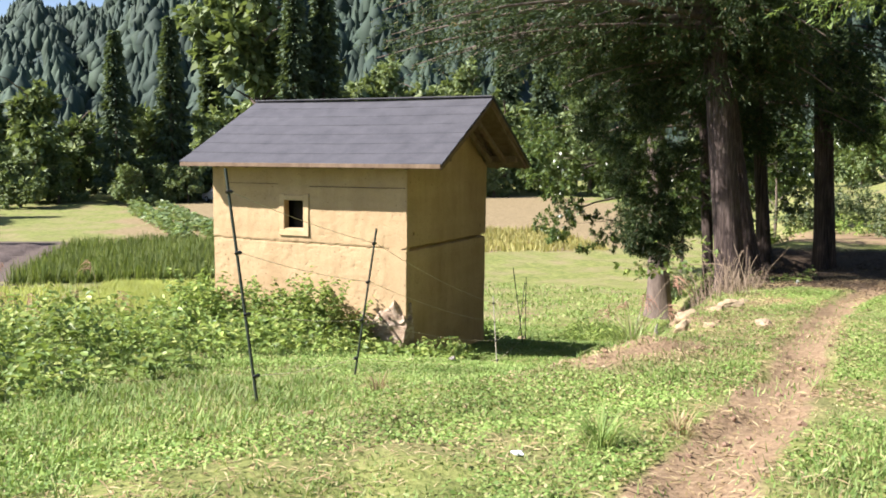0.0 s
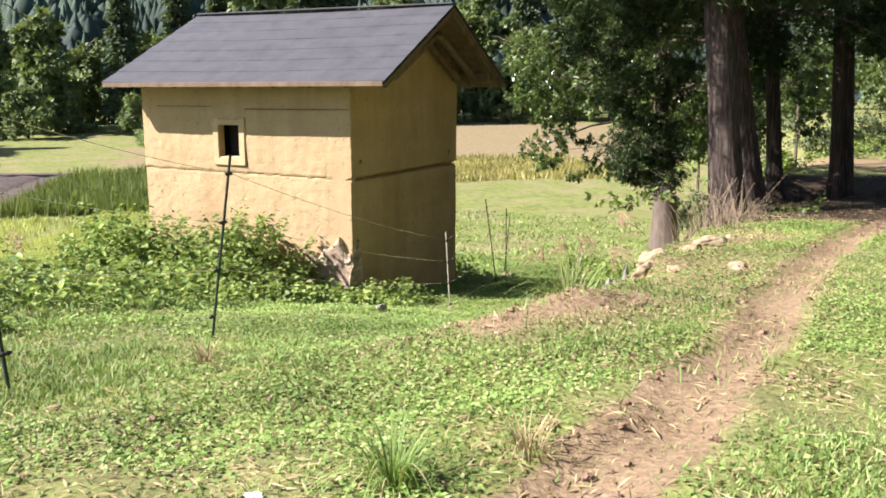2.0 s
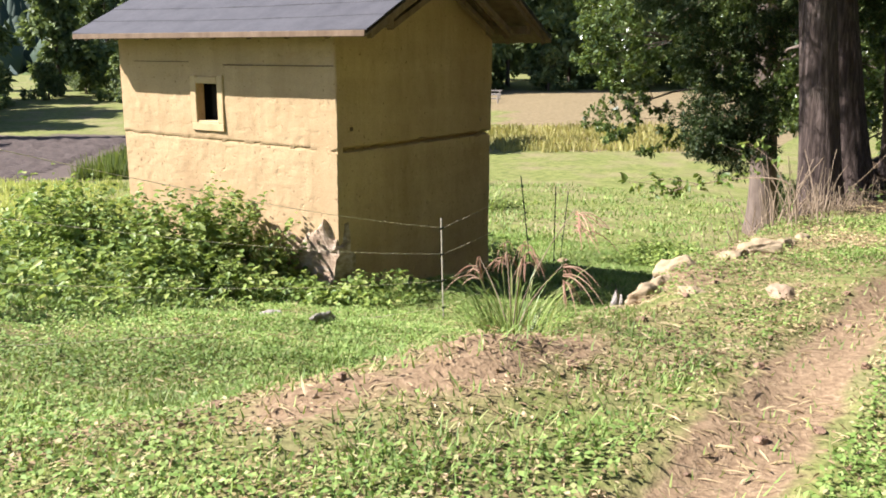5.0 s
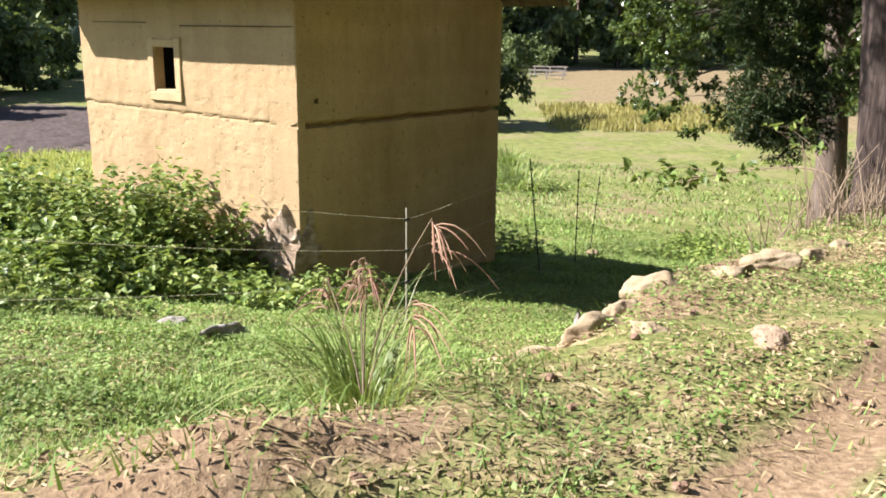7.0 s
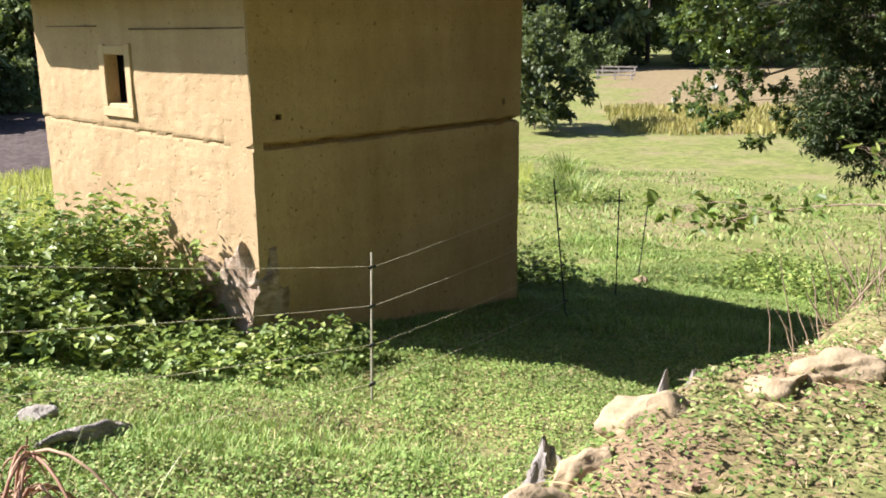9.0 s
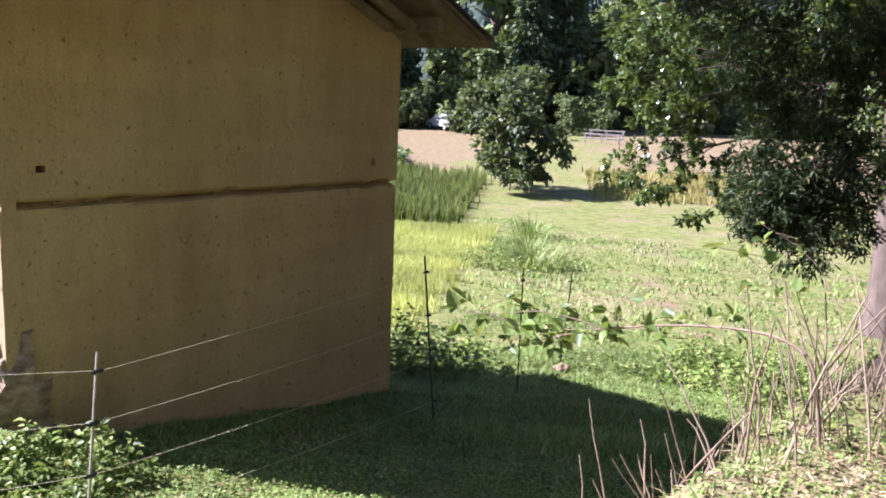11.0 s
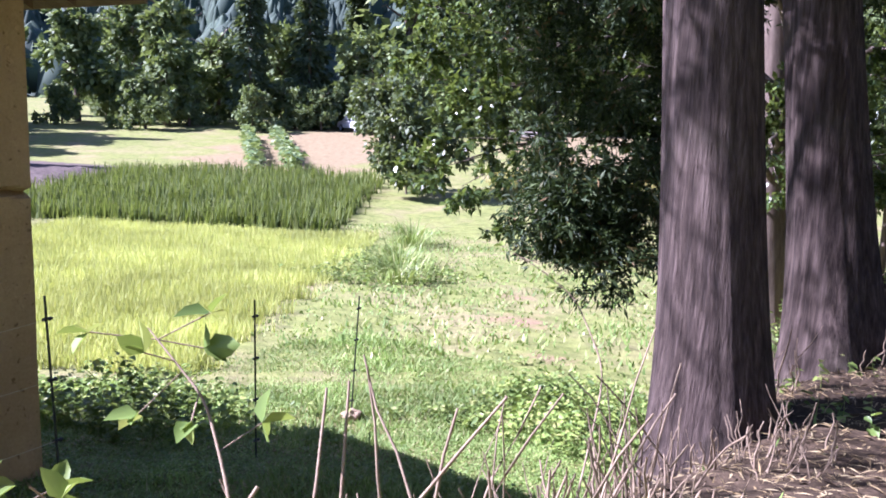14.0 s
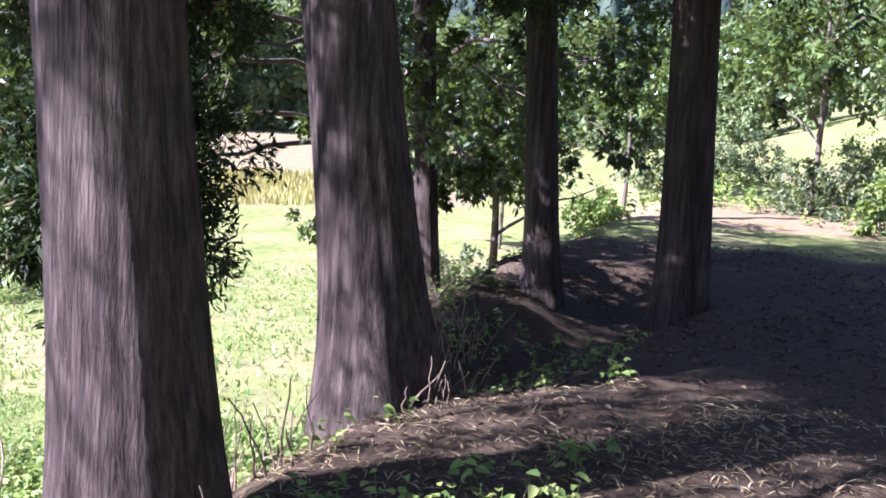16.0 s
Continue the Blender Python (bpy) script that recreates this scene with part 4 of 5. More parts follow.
def hills():
    """Wooded hills round the valley, with their own trees as one rough canopy."""
    nb, nr = 180, 26
    b = np.radians(np.linspace(-115, 75, nb))
    r = np.linspace(150, 620, nr)
    B, R = np.meshgrid(b, r)
    deg = np.degrees(B)
    crest = np.interp(deg, [-115, -70, -52, -47, -42, -36, -28, -15, 5, 30, 75], [55, 60, 62, 74, 92, 120, 150, 165, 150, 120, 90])
    rise = sstep((R - 150) / 400) * crest
    rise += 5 * np.sin(deg * 0.9) * sstep((R - 170) / 150) + 3 * np.sin(deg * 2.3 + R * 0.02)
    X, Y = 5.8 + R * np.sin(B), -12.9 + R * np.cos(B)
    Z = rise - 1.0
    v = np.stack([X, Y, Z], axis=-1).reshape(-1, 3)
    i = (np.arange(nr - 1)[:, None] * nb + np.arange(nb - 1)[None]).reshape(-1)
    f = np.stack([i, i + 1, i + 1 + nb, i + nb], axis=-1)
    tagged(place("backdrop", mesh_np("backdrop", v, f, ["haze_slope"], smooth=True)), "wooded hillside closing the valley", "hill", kind="structure")
    rng = np.random.default_rng(9)
    n = 13000
    rr = 155 + 440 * rng.uniform(0, 1, n) ** 0.8
    bb = np.radians(rng.uniform(-70, 40, n))
    dg = np.degrees(bb)
    cr = np.interp(dg, [-115, -70, -52, -47, -42, -36, -28, -15, 5, 30, 75], [55, 60, 62, 74, 92, 120, 150, 165, 150, 120, 90])
    zz = sstep((rr - 150) / 400) * cr + 5 * np.sin(dg * 0.9) * sstep((rr - 170) / 150) + 3 * np.sin(dg * 2.3 + rr * 0.02) - 1.5
    con = wob(dg * 0.3, rr * 0.03, 1.0) + rng.normal(size=n) * 0.5 > -0.1
    hh = np.where(con, rng.uniform(6, 11, n), rng.uniform(5, 9, n))
    ww = np.where(con, hh * 0.26, hh * 0.5)
    prof_c = ((0.0, 0.9), (0.35, 0.85), (0.7, 0.42), (1.0, 0.02))
    prof_b = ((0.0, 0.7), (0.35, 1.0), (0.75, 0.75), (1.0, 0.1))
    seg = 6
    a = np.linspace(0, 2 * np.pi, seg, endpoint=False)
    V = np.empty((n, 4, seg, 3))
    for k in range(4):
        pr = np.where(con, prof_c[k][1], prof_b[k][1])[:, None] * ww[:, None] * rng.uniform(0.6, 1.3, (n, seg))
        V[:, k, :, 0] = (5.8 + rr * np.sin(bb))[:, None] + pr * np.cos(a)
        V[:, k, :, 1] = (-12.9 + rr * np.cos(bb))[:, None] + pr * np.sin(a)
        V[:, k, :, 2] = (zz + hh * prof_c[k][0])[:, None] + rng.uniform(-0.5, 0.5, (n, seg))
    base = np.arange(n)[:, None, None] * 4 * seg
    kk = np.arange(3)[None, :, None] * seg
    j = np.arange(seg)[None, None]
    j2 = (j + 1) % seg
    f = np.stack([base + kk + j, base + kk + j2, base + kk + seg + j2, base + kk + seg + j], axis=-1).reshape(-1, 4)
    tagged(place("hill_woods", mesh_np("hill_woods", V.reshape(-1, 3), f, ["hill_haze_leaf"], smooth=True)), "dense mixed woods on the far hillside", "woods", kind="stuff")


hills()


# ---------- grass and weeds ----------
def clear_of_hut(x, y, m=0.02):
    return ~((x > HX0 - m) & (x < HX1 + m) & (y > HY0 - m) & (y < HY1 + m))


def lawn():
    rng = np.random.default_rng(3)
    vs = []
    for x0, x1, y0, y1, dens, h, w in ((-2, 8.2, -12.0, -3.0, 3600, 0.06, 0.010), (0.0, 8.2, -3.0, 3.0, 4000, 0.042, 0.011), (-4, 5.5, 3.0, 12.0, 1500, 0.08, 0.016), (-7, -2, -11, 3, 350, 0.10, 0.02), (-16, 2, 10, 26, 60, 0.12, 0.05)):
        n = int((x1 - x0) * (y1 - y0) * dens)
        x, y = rng.uniform(x0, x1, n), rng.uniform(y0, y1, n)
        d = np.abs(x - rut_x(y))
        d2 = np.abs(x - rut_x(y) - 1.45)
        edge = np.interp(y, EDGE_Y, EDGE_X)
        keep = 0.78 + 0.38 * wob(x, y, 0.55) + 0.25 * wob(x, y, 2.1, 2.0)
        keep -= 1.0 * (1 - sstep((d - 0.15 - 0.07 * (y < -6.5)) / 0.26)) + 0.75 * (1 - sstep((d2 - 0.12) / 0.3)) * (y > -4)
        keep -= 0.28 * (x > edge - 0.7) * (y < 3) + 0.55 * (1 - sstep(np.abs(x - edge + 0.3) / 0.5)) * (y > -6.5) * (y < 2)
        keep -= 0.9 * (x > edge - 1.0) * sstep((y - 2.0) / 1.5)
        keep -= 0.34 * (x > edge) * (x < rut_x(y) + 0.1) * (y > -7.5) * (y < 3)
        for mx, my, mr, mh in MOUNDS:
            keep -= 0.8 * np.exp(-((x - mx) ** 2 + ((y - my) * 0.6) ** 2) / (mr * 1.3) ** 2)
        ok = (rng.uniform(0, 1, n) < np.clip(keep, 0.04, 1)) & clear_of_hut(x, y)
        ok &= ~((x > edge - 1.0) & (y > 3.0) & (rng.uniform(0, 1, n) < 0.9))
        x, y = x[ok], y[ok]
        n = len(x)
        patch = 0.8 + 0.5 * np.clip(wob(x, y, 0.7, 4.0), -0.6, 1.2)
        patch = patch * np.where(x > rut_x(y) + 0.3, 0.6, 1.0)
        r = np.stack([x, y, ground_z(x, y) - 0.006], axis=1)
        vs.append(blades_np(rng, r, h * patch, w, 0.8))
    v, f = join_np(vs)
    tagged(place("grass", mesh_np("grass", v, f, ["lawn"])), "short sunlit green grass on slope and track sides", "grass", kind="stuff")
    # small broad-leaved weeds in the turf
    n = 560000
    x, y = rng.uniform(-2, 8, n), rng.uniform(-12, 9, n)
    edge = np.interp(y, EDGE_Y, EDGE_X)
    d = np.abs(x - rut_x(y))
    ok = (wob(x, y, 0.8, 7.0) + rng.normal(size=n) * 0.35 > np.where((y > -3.5) & (x < 4.5), -0.35, 0.1)) & clear_of_hut(x, y, 0.05) & (d > 0.28) & ~((x > edge - 0.9) & (y > 2.6)) & ~((x > edge - 0.8) & (x < edge + 0.9) & (y > -6) & (rng.uniform(0, 1, n) < 0.6))
    x, y = x[ok], y[ok]
    n = len(x)
    c = np.stack([x, y, ground_z(x, y) + rng.uniform(0.005, 0.05, n)], axis=1)
    v, f = leaves_np(c, rng.normal(size=(n, 3)) * np.array([1, 1, 0.3]), rng.normal(size=(n, 3)) * 0.35 + np.array([0, 0, 1.0]), rng.uniform(0.015, 0.036, n), rng.uniform(0.011, 0.025, n))
    tagged(place("clover", mesh_np("clover", v, f, ["lawn"])), "low broad-leaved weeds in the turf", "weeds", kind="stuff")
    # dead straw on track, bank and turf
    n = 85000
    x, y = rng.uniform(-1, 8, n), rng.uniform(-12, 8, n)
    edge = np.interp(y, EDGE_Y, EDGE_X)
    ok = ((wob(x, y, 1.1, 3.0) + rng.normal(size=n) * 0.4 > 0.2) | ((np.abs(x - edge) < 0.8) & (rng.uniform(0, 1, n) < 0.6))) & clear_of_hut(x, y, 0.05)
    x, y = x[ok], y[ok]
    n = len(x)
    c = np.stack([x, y, ground_z(x, y) + rng.uniform(0.004, 0.022, n)], axis=1)
    v, f = leaves_np(c, rng.normal(size=(n, 3)) * np.array([1, 1, 0.12]), rng.normal(size=(n, 3)) * 0.3 + np.array([0, 0, 1.0]), rng.uniform(0.04, 0.12, n), rng.uniform(0.005, 0.012, n))
    tagged(place("dry_straw", mesh_np("dry_straw", v, f, ["dry_grass"])), "scattered dead straw and grass cuttings", "straw", kind="stuff")
    # brown fallen leaves on the shoulder between bank lip and wheel track
    n = 26000
    x, y = rng.uniform(3.6, 6.4, n), rng.uniform(-6.8, 2.0, n)
    edge = np.interp(y, EDGE_Y, EDGE_X)
    d = np.abs(x - rut_x(y))
    near = (x > edge - 0.3) & (wob(x, y, 1.3, 6.0) + rng.normal(size=n) * 0.6 > 0.1) & (d > 0.2)
    for mx, my, mr, mh in MOUNDS:
        near &= ((x - mx) ** 2 + ((y - my) * 0.6) ** 2 > (mr * 1.2) ** 2) | (rng.uniform(0, 1, n) < 0.2)
    x, y = x[near], y[near]
    n = len(x)
    c = np.stack([x, y, ground_z(x, y) + rng.uniform(0.006, 0.03, n)], axis=1)
    v, f = leaves6_np(c, rng.normal(size=(n, 3)) * np.array([1, 1, 0.2]), rng.normal(size=(n, 3)) * 0.4 + np.array([0, 0, 1.0]), rng.uniform(0.016, 0.04, n), rng.uniform(0.008, 0.02, n))
    tagged(place("fallen_leaves", mesh_np("fallen_leaves", v, f, ["dead_leaf"])), "curled brown fallen leaves along the track shoulder", "fallen leaves", kind="stuff")
    # forest litter
    n = 30000
    x, y = rng.uniform(2.4, 11, n), rng.uniform(1.5, 17, n)
    edge = np.interp(y, EDGE_Y, EDGE_X)
    ok = (x > edge - 2.2) & (wob(x, y, 0.9, 5.0) + rng.normal(size=n) * 0.7 > -0.2)
    x, y = x[ok], y[ok]
    n = len(x)
    c = np.stack([x, y, ground_z(x, y) + rng.uniform(0.004, 0.03, n)], axis=1)
    v, f = leaves_np(c, rng.normal(size=(n, 3)) * np.array([1, 1, 0.15]), rng.normal(size=(n, 3)) * 0.4 + np.array([0, 0, 1.0]), rng.uniform(0.03, 0.09, n), rng.uniform(0.008, 0.03, n))
    tagged(place("leaf_litter", mesh_np("leaf_litter", v, f, ["litter_leaf"])), "brown leaf and twig litter under the cedars", "leaf litter", kind="stuff")


lawn()


def weed_patch(name, label, x0, x1, y0, y1, height, n_stem, seed, leaf=0.07, mat="weed", shape=None, cut=None):
    """A thicket of leafy stems."""
    rng = np.random.default_rng(seed)
    x, y = rng.uniform(x0, x1, n_stem), rng.uniform(y0, y1, n_stem)
    ok = clear_of_hut(x, y, 0.04)
    if shape:
        ok &= shape(x, y)
    x, y = x[ok], y[ok]
    n = len(x)
    cx, cy = (x0 + x1) / 2, (y0 + y1) / 2
    dome = 1 - 0.55 * np.clip(((x - cx) / (x1 - x0) * 2) ** 2, 0, 1) - 0.25 * np.clip(((y - cy) / (y1 - y0) * 2) ** 2, 0, 1)
    h = height * dome * (0.85 + 0.3 * wob(x, y, 1.3, seed)) * rng.uniform(0.6, 1.1, n)
    h = np.maximum(h * (cut(x, y) if cut else 1.0), 0.12)
    z = ground_z(x, y)
    lean = rng.normal(size=(n, 2)) * 0.22
    t = np.linspace(0, 1, 4)
    stems = []
    for k in range(n):
        p = np.stack([x[k] + lean[k, 0] * h[k] * t ** 1.5, y[k] + lean[k, 1] * h[k] * t ** 1.5, z[k] - 0.05 + (h[k] + 0.05) * t], axis=1)
        stems.append(tube(p, 0.004 * (1.2 - t), 3))
    per = np.maximum(5, (h * 26).astype(int))
    idx = np.repeat(np.arange(n), per)
    m = len(idx)
    u = rng.uniform(0.15, 1.05, m)
    c = np.stack([x[idx] + lean[idx, 0] * h[idx] * u ** 1.5, y[idx] + lean[idx, 1] * h[idx] * u ** 1.5, z[idx] + h[idx] * u], axis=1) + rng.normal(size=(m, 3)) * 0.02
    a = rng.uniform(0, 6.28, m)
    alo = np.stack([np.cos(a), np.sin(a), rng.uniform(-0.5, 0.35, m)], axis=1)
    s = leaf * rng.uniform(0.55, 1.35, m)
    lv = leaves6_np(c, alo, rng.normal(size=(m, 3)) * 0.3 + np.array([0, 0, 1.0]), s, s * 0.7)
    th = thing(name, (0, 0, 0), label, "weeds", kind="stuff")
    v, f = join_np(stems)
    place("stalk", mesh_np("stalk", v, f, [mat]), th)
    place("leafage", mesh_np("leafage", lv[0], lv[1], [mat]), th)


weed_patch("weed_thicket", "dense leafy green weeds against the sunlit wall", -3.9, 0.75, -2.7, -0.05, 1.0, 1500, 41, 0.085, shape=lambda x, y: y > -2.5 + 0.9 * (x > -0.6) * (x + 0.6), cut=lambda x, y: 1.3 - 0.80 * sstep((x + 1.5) / 1.3))
weed_patch("weed_thicket", "low sprawling weeds and vines on the slope", -6.0, 1.6, -9.0, -2.3, 0.62, 2100, 42, 0.075, shape=lambda x, y: x < 0.9 - 0.5 * (y + 5.5) * (y < -5.5) * 0.2)
weed_patch("weed_thicket", "small weeds along the foot of the earth wall", 0.1, 1.1, -0.9, 0.5, 0.34, 220, 43, 0.06)
weed_patch("weed_thicket", "bushy weeds beside the yellow field behind the hut", -3.2, -0.2, 4.9, 6.7, 0.62, 300, 44, 0.08)
weed_patch("weed_thicket", "low weeds scattered on the grass behind the hut", -1.0, 4.0, 6.3, 12.5, 0.22, 900, 47, 0.06, shape=lambda x, y: wob(x, y, 0.9, 1.5) > 0.1)
weed_patch("weed_thicket", "small green plants in the shaded litter", 4.5, 6.3, 5.2, 12.5, 0.2, 420, 48, 0.06, shape=lambda x, y: wob(x, y, 1.1, 2.5) > 0.2)
weed_patch("weed_thicket", "rank green weeds near the field corner", -11, -6.5, 16, 20, 0.45, 320, 45, 0.10)
weed_patch("weed_thicket", "weedy patch on the lower slope", 0.0, 2.6, 8.5, 11.0, 0.5, 300, 46, 0.08)

weed_patch("weed_thicket", "rough weeds on the far side of the yard", 0.5, 13.5, 18.0, 33.0, 0.55, 900, 49, 0.12, shape=lambda x, y: wob(x, y, 0.5, 3.1) > 0.05)
weed_patch("weed_thicket", "ragged green undergrowth below the slender cedars", 2.2, 4.6, 10.5, 14.5, 0.4, 420, 50, 0.07, shape=lambda x, y: wob(x, y, 1.2, 4.0) > -0.1)
for k, (x, y, h, w) in enumerate(((4.4, 24.5, 1.3, 1.2), (6.4, 27.0, 1.6, 1.5), (9.8, 24.0, 1.4, 1.5), (12.2, 27.5, 2.0, 1.8), (1.6, 22.0, 1.5, 1.3), (8.6, 33.0, 1.5, 1.9), (13.0, 21.0, 1.7, 1.4))):
    shrub("yard_shrub", x, y, h, w, 3600, 0.13, "grey_bush_leaf" if k % 3 else "young_cedar_leaf", 70 + k, "rounded green shrub at the yard's rough edge", low=0.15, trunk_r=0.03, limbs=6, group="shrubs beyond the cedars")

# ---------- fields ----------
def crop(name, label, s0, s1, c0, c1, dens, h, w, mat, seed, rows=0.0, lean=0.35):
    rng = np.random.default_rng(seed)
    n = int((s1 - s0) * (c1 - c0) * dens)
    s, c = rng.uniform(s0, s1, n), rng.uniform(c0, c1, n)
    if rows:
        c = np.round(c / rows) * rows + rng.normal(size=n) * rows * 0.14
    x, y = field_xy(s, c)
    ok = clear_of_hut(x, y, 0.6) & (np.minimum(s - s0, np.minimum(c - c0, c1 - c)) + 0.5 * wob(x, y, 1.4, seed) + 0.2 * rng.normal(size=n) > 0.45)
    x, y = x[ok], y[ok]
    r = np.stack([x, y, ground_z(x, y) - 0.02], axis=1)
    v, f = blades_np(rng, r, h * (0.9 + 0.15 * wob(x, y, 0.6, seed)), w, lean)
    tagged(place(name, mesh_np(name, v, f, [mat])), label, "crop", kind="stuff")


crop("yellow_grass_field", "pale yellow-green grass crop behind the hut", 3.0, 22, -13, -1.4, 640, 0.33, 0.02, "rice_yellow", 51)
crop("yellow_grass_field", "pale yellow-green grass crop behind the hut", 8, 21, -20, -13, 60, 0.36, 0.05, "rice_yellow", 52)
crop("rice_field", "tall green rice standing in rows", 22, 38, -17, -2.8, 110, 0.95, 0.07, "rice_green", 53, 0.45, 0.22)
crop("golden_field", "golden ripe grass beyond the bush", 32, 44, 2.2, 16, 40, 0.5, 0.09, "ripe_grass", 54)


def leafy_crop():
    rng = np.random.default_rng(57)
    th = thing("crop_rows", (0, 0, 0), "two rows of broad-leaved pale green crop plants", "crop", kind="stuff")
    cen, alo = [], []
    for c0, c1 in ((-8.2, -14.2), (-10.4, -16.5)):
        for k in range(46):
            q = k / 45
            x, y = field_xy(39.5 + 20 * q, c0 + (c1 - c0) * q)
            z = gz(x, y)
            m = 22
            a = rng.uniform(0, 6.28, m)
            u = rng.uniform(0.1, 1, m)
            cen.append(np.stack([x + rng.normal(size=m) * 0.15, y + rng.normal(size=m) * 0.15, z + u * 1.15], axis=1))
            alo.append(np.stack([np.cos(a), np.sin(a), rng.uniform(-0.3, 0.5, m)], axis=1))
    cen, alo = np.concatenate(cen), np.concatenate(alo)
    n = len(cen)
    v, f = leaves_np(cen, alo, rng.normal(size=(n, 3)) * 0.4 + np.array([0, 0, 1.0]), rng.uniform(0.35, 0.6, n), rng.uniform(0.22, 0.4, n))
    place("leafage", mesh_np("leafage", v, f, ["crop_leaf"]), th)


leafy_crop()


def furrows():
    """Ploughed clods as one sheet of ridges."""
    n, m = 90, 160
    s = np.linspace(14, 40, m)
    c = np.linspace(-46, -18.5, n)
    S, C = np.meshgrid(s, c)
    X, Y = field_xy(S, C)
    Z = ground_z(X, Y) + 0.05 + 0.10 * np.sin(S * 7.0) + 0.05 * wob(X, Y, 2.5)
    edge = np.minimum(np.minimum(S - 14, 40 - S) / 1.0, np.minimum(C + 46, -18.5 - C) / 1.0)
    Z -= 0.3 * (1 - sstep(edge))
    v = np.stack([X, Y, Z], axis=-1).reshape(-1, 3)
    i = (np.arange(n - 1)[:, None] * m + np.arange(m - 1)[None]).reshape(-1)
    f = np.stack([i, i + 1, i + 1 + m, i + m], axis=-1)
    me = mesh_np("ploughed_soil", v, f, ["ploughed"])
    tagged(place("ploughed_soil", me), "dark ploughed field in ridges", "field", kind="structure")


simple("ploughed", [(0.3, (0.045, 0.034, 0.03)), (0.7, (0.14, 0.11, 0.095))], 4.0, 0.97, bumps=0.9, dist=0.06)
furrows()


# ---------- cars by the wood ----------
def car(x, y, turn, mat, label):
    t = thing("car", (x, y, gz(x, y)), label, "car", "parked cars", turn=turn)
    prof = [(-2.2, 0.35), (-2.25, 0.75), (-2.1, 1.0), (-1.75, 1.45), (-0.2, 1.52), (0.55, 1.4), (1.2, 0.98), (2.0, 0.85), (2.25, 0.6), (2.2, 0.3)]
    bm = bmesh.new()
    rows = []
    for y0, inset in ((-0.85, 0.12), (-0.8, 0), (0.8, 0), (0.85, 0.12)):
        rows.append([bm.verts.new((px, y0 * (1 - 0.12 * max(0, pz - 0.9)), pz + (inset * 0.4 if pz < 0.5 else 0))) for px, pz in prof])
    for a, b in zip(rows, rows[1:]):
        for k in range(len(prof)):
            bm.faces.new([a[k], a[(k + 1) % len(prof)], b[(k + 1) % len(prof)], b[k]])
    bm.faces.new(rows[0]), bm.faces.new(rows[-1])
    body = part("body", bm, mat, t, smooth=False)
    for sy in (-1, 1):
        for x0, x1 in ((-1.5, -0.6), (-0.5, 0.35)):
            bm = bmesh.new()
            yy = sy * 0.815
            q = [(x0, yy * 1.03, 1.0), (x1 + (0.35 if x1 > 0 else 0), yy * 1.03, 1.0), (x1, yy * 0.97, 1.38), (x0 + (0.12 if x0 < -1 else 0), yy * 0.97, 1.38)]
            a = [bm.verts.new(p) for p in q]
            b = [bm.verts.new((p[0], p[1] - sy * 0.03, p[2])) for p in q]
            bm.faces.new(a), bm.faces.new(b)
            for k in range(4):
                bm.faces.new([a[k], a[(k + 1) % 4], b[(k + 1) % 4], b[k]])
            part("side_window", bm, "car_glass", body)
        for wx in (-1.4, 1.4):
            bm = bmesh.new()
            bmesh.ops.create_cone(bm, segments=18, radius1=0.31, radius2=0.31, depth=0.2, cap_ends=True)
            turned(bm, pose(wx, sy * 0.78, 0.31, 90))
            wheel = part("wheel", bm, "tyre", t)
            bm = bmesh.new()
            bmesh.ops.create_cone(bm, segments=12, radius1=0.19, radius2=0.17, depth=0.22, cap_ends=True)
            turned(bm, pose(wx, sy * 0.785, 0.31, 90))
            part("rim", bm, "car_paint", wheel)
    bm = box_bm(-2.13, -0.6, 1.03, -2.05, 0.6, 1.33, 0.01)
    part("rear_window", turned(bm, pose(0.1, 0, 0, 0, 0, 0)), "car_glass", body)
    for sy in (-0.62, 0.62):
        part("headlight", box_bm(2.1, sy - 0.14, 0.62, 2.25, sy + 0.14, 0.76, 0.02), "white_plastic", body)


car(*field_xy(71.0, -9.6), 160, "car_paint", "silver estate car parked by the wood")
car(*field_xy(73.0, -5.0), 200, "white_plastic", "white van-like car half hidden by bush")


# ---------- fence ----------
def ins_np(p, r=0.016):
    a = np.linspace(0, 1, 5)
    return tube(np.stack([p[0] + 0 * a, p[1] - 0.03 + 0.075 * a, p[2] + 0 * a], axis=1), r * np.array([0.5, 1, 0.6, 1, 0.4]), 7)


def fence_post(x, y, h, mat, label, lean=(0, 0), n=4, r=0.009):
    z = gz(x, y)
    t = thing("fence_post", (x, y, z), label, "fence post", "electric fence posts")
    a = np.linspace(0, 1, 6)
    v, f = tube(np.stack([lean[0] * a, lean[1] * a, -0.15 + (h + 0.15) * a], axis=1), r, 8)
    place("rod", mesh_np("rod", v, f, [mat], smooth=True), t)
    heights = []
    for k in range(n):
        q = (0.12 + 0.78 * k / max(1, n - 1))
        p = (lean[0] * q, lean[1] * q, h * q)
        v, f = ins_np(p)
        place("insulator", mesh_np("insulator", v, f, ["insulator"], smooth=True), t, "black clip insulator")
        heights.append((x + p[0], y + p[1] + 0.03, z + p[2]))
    return heights


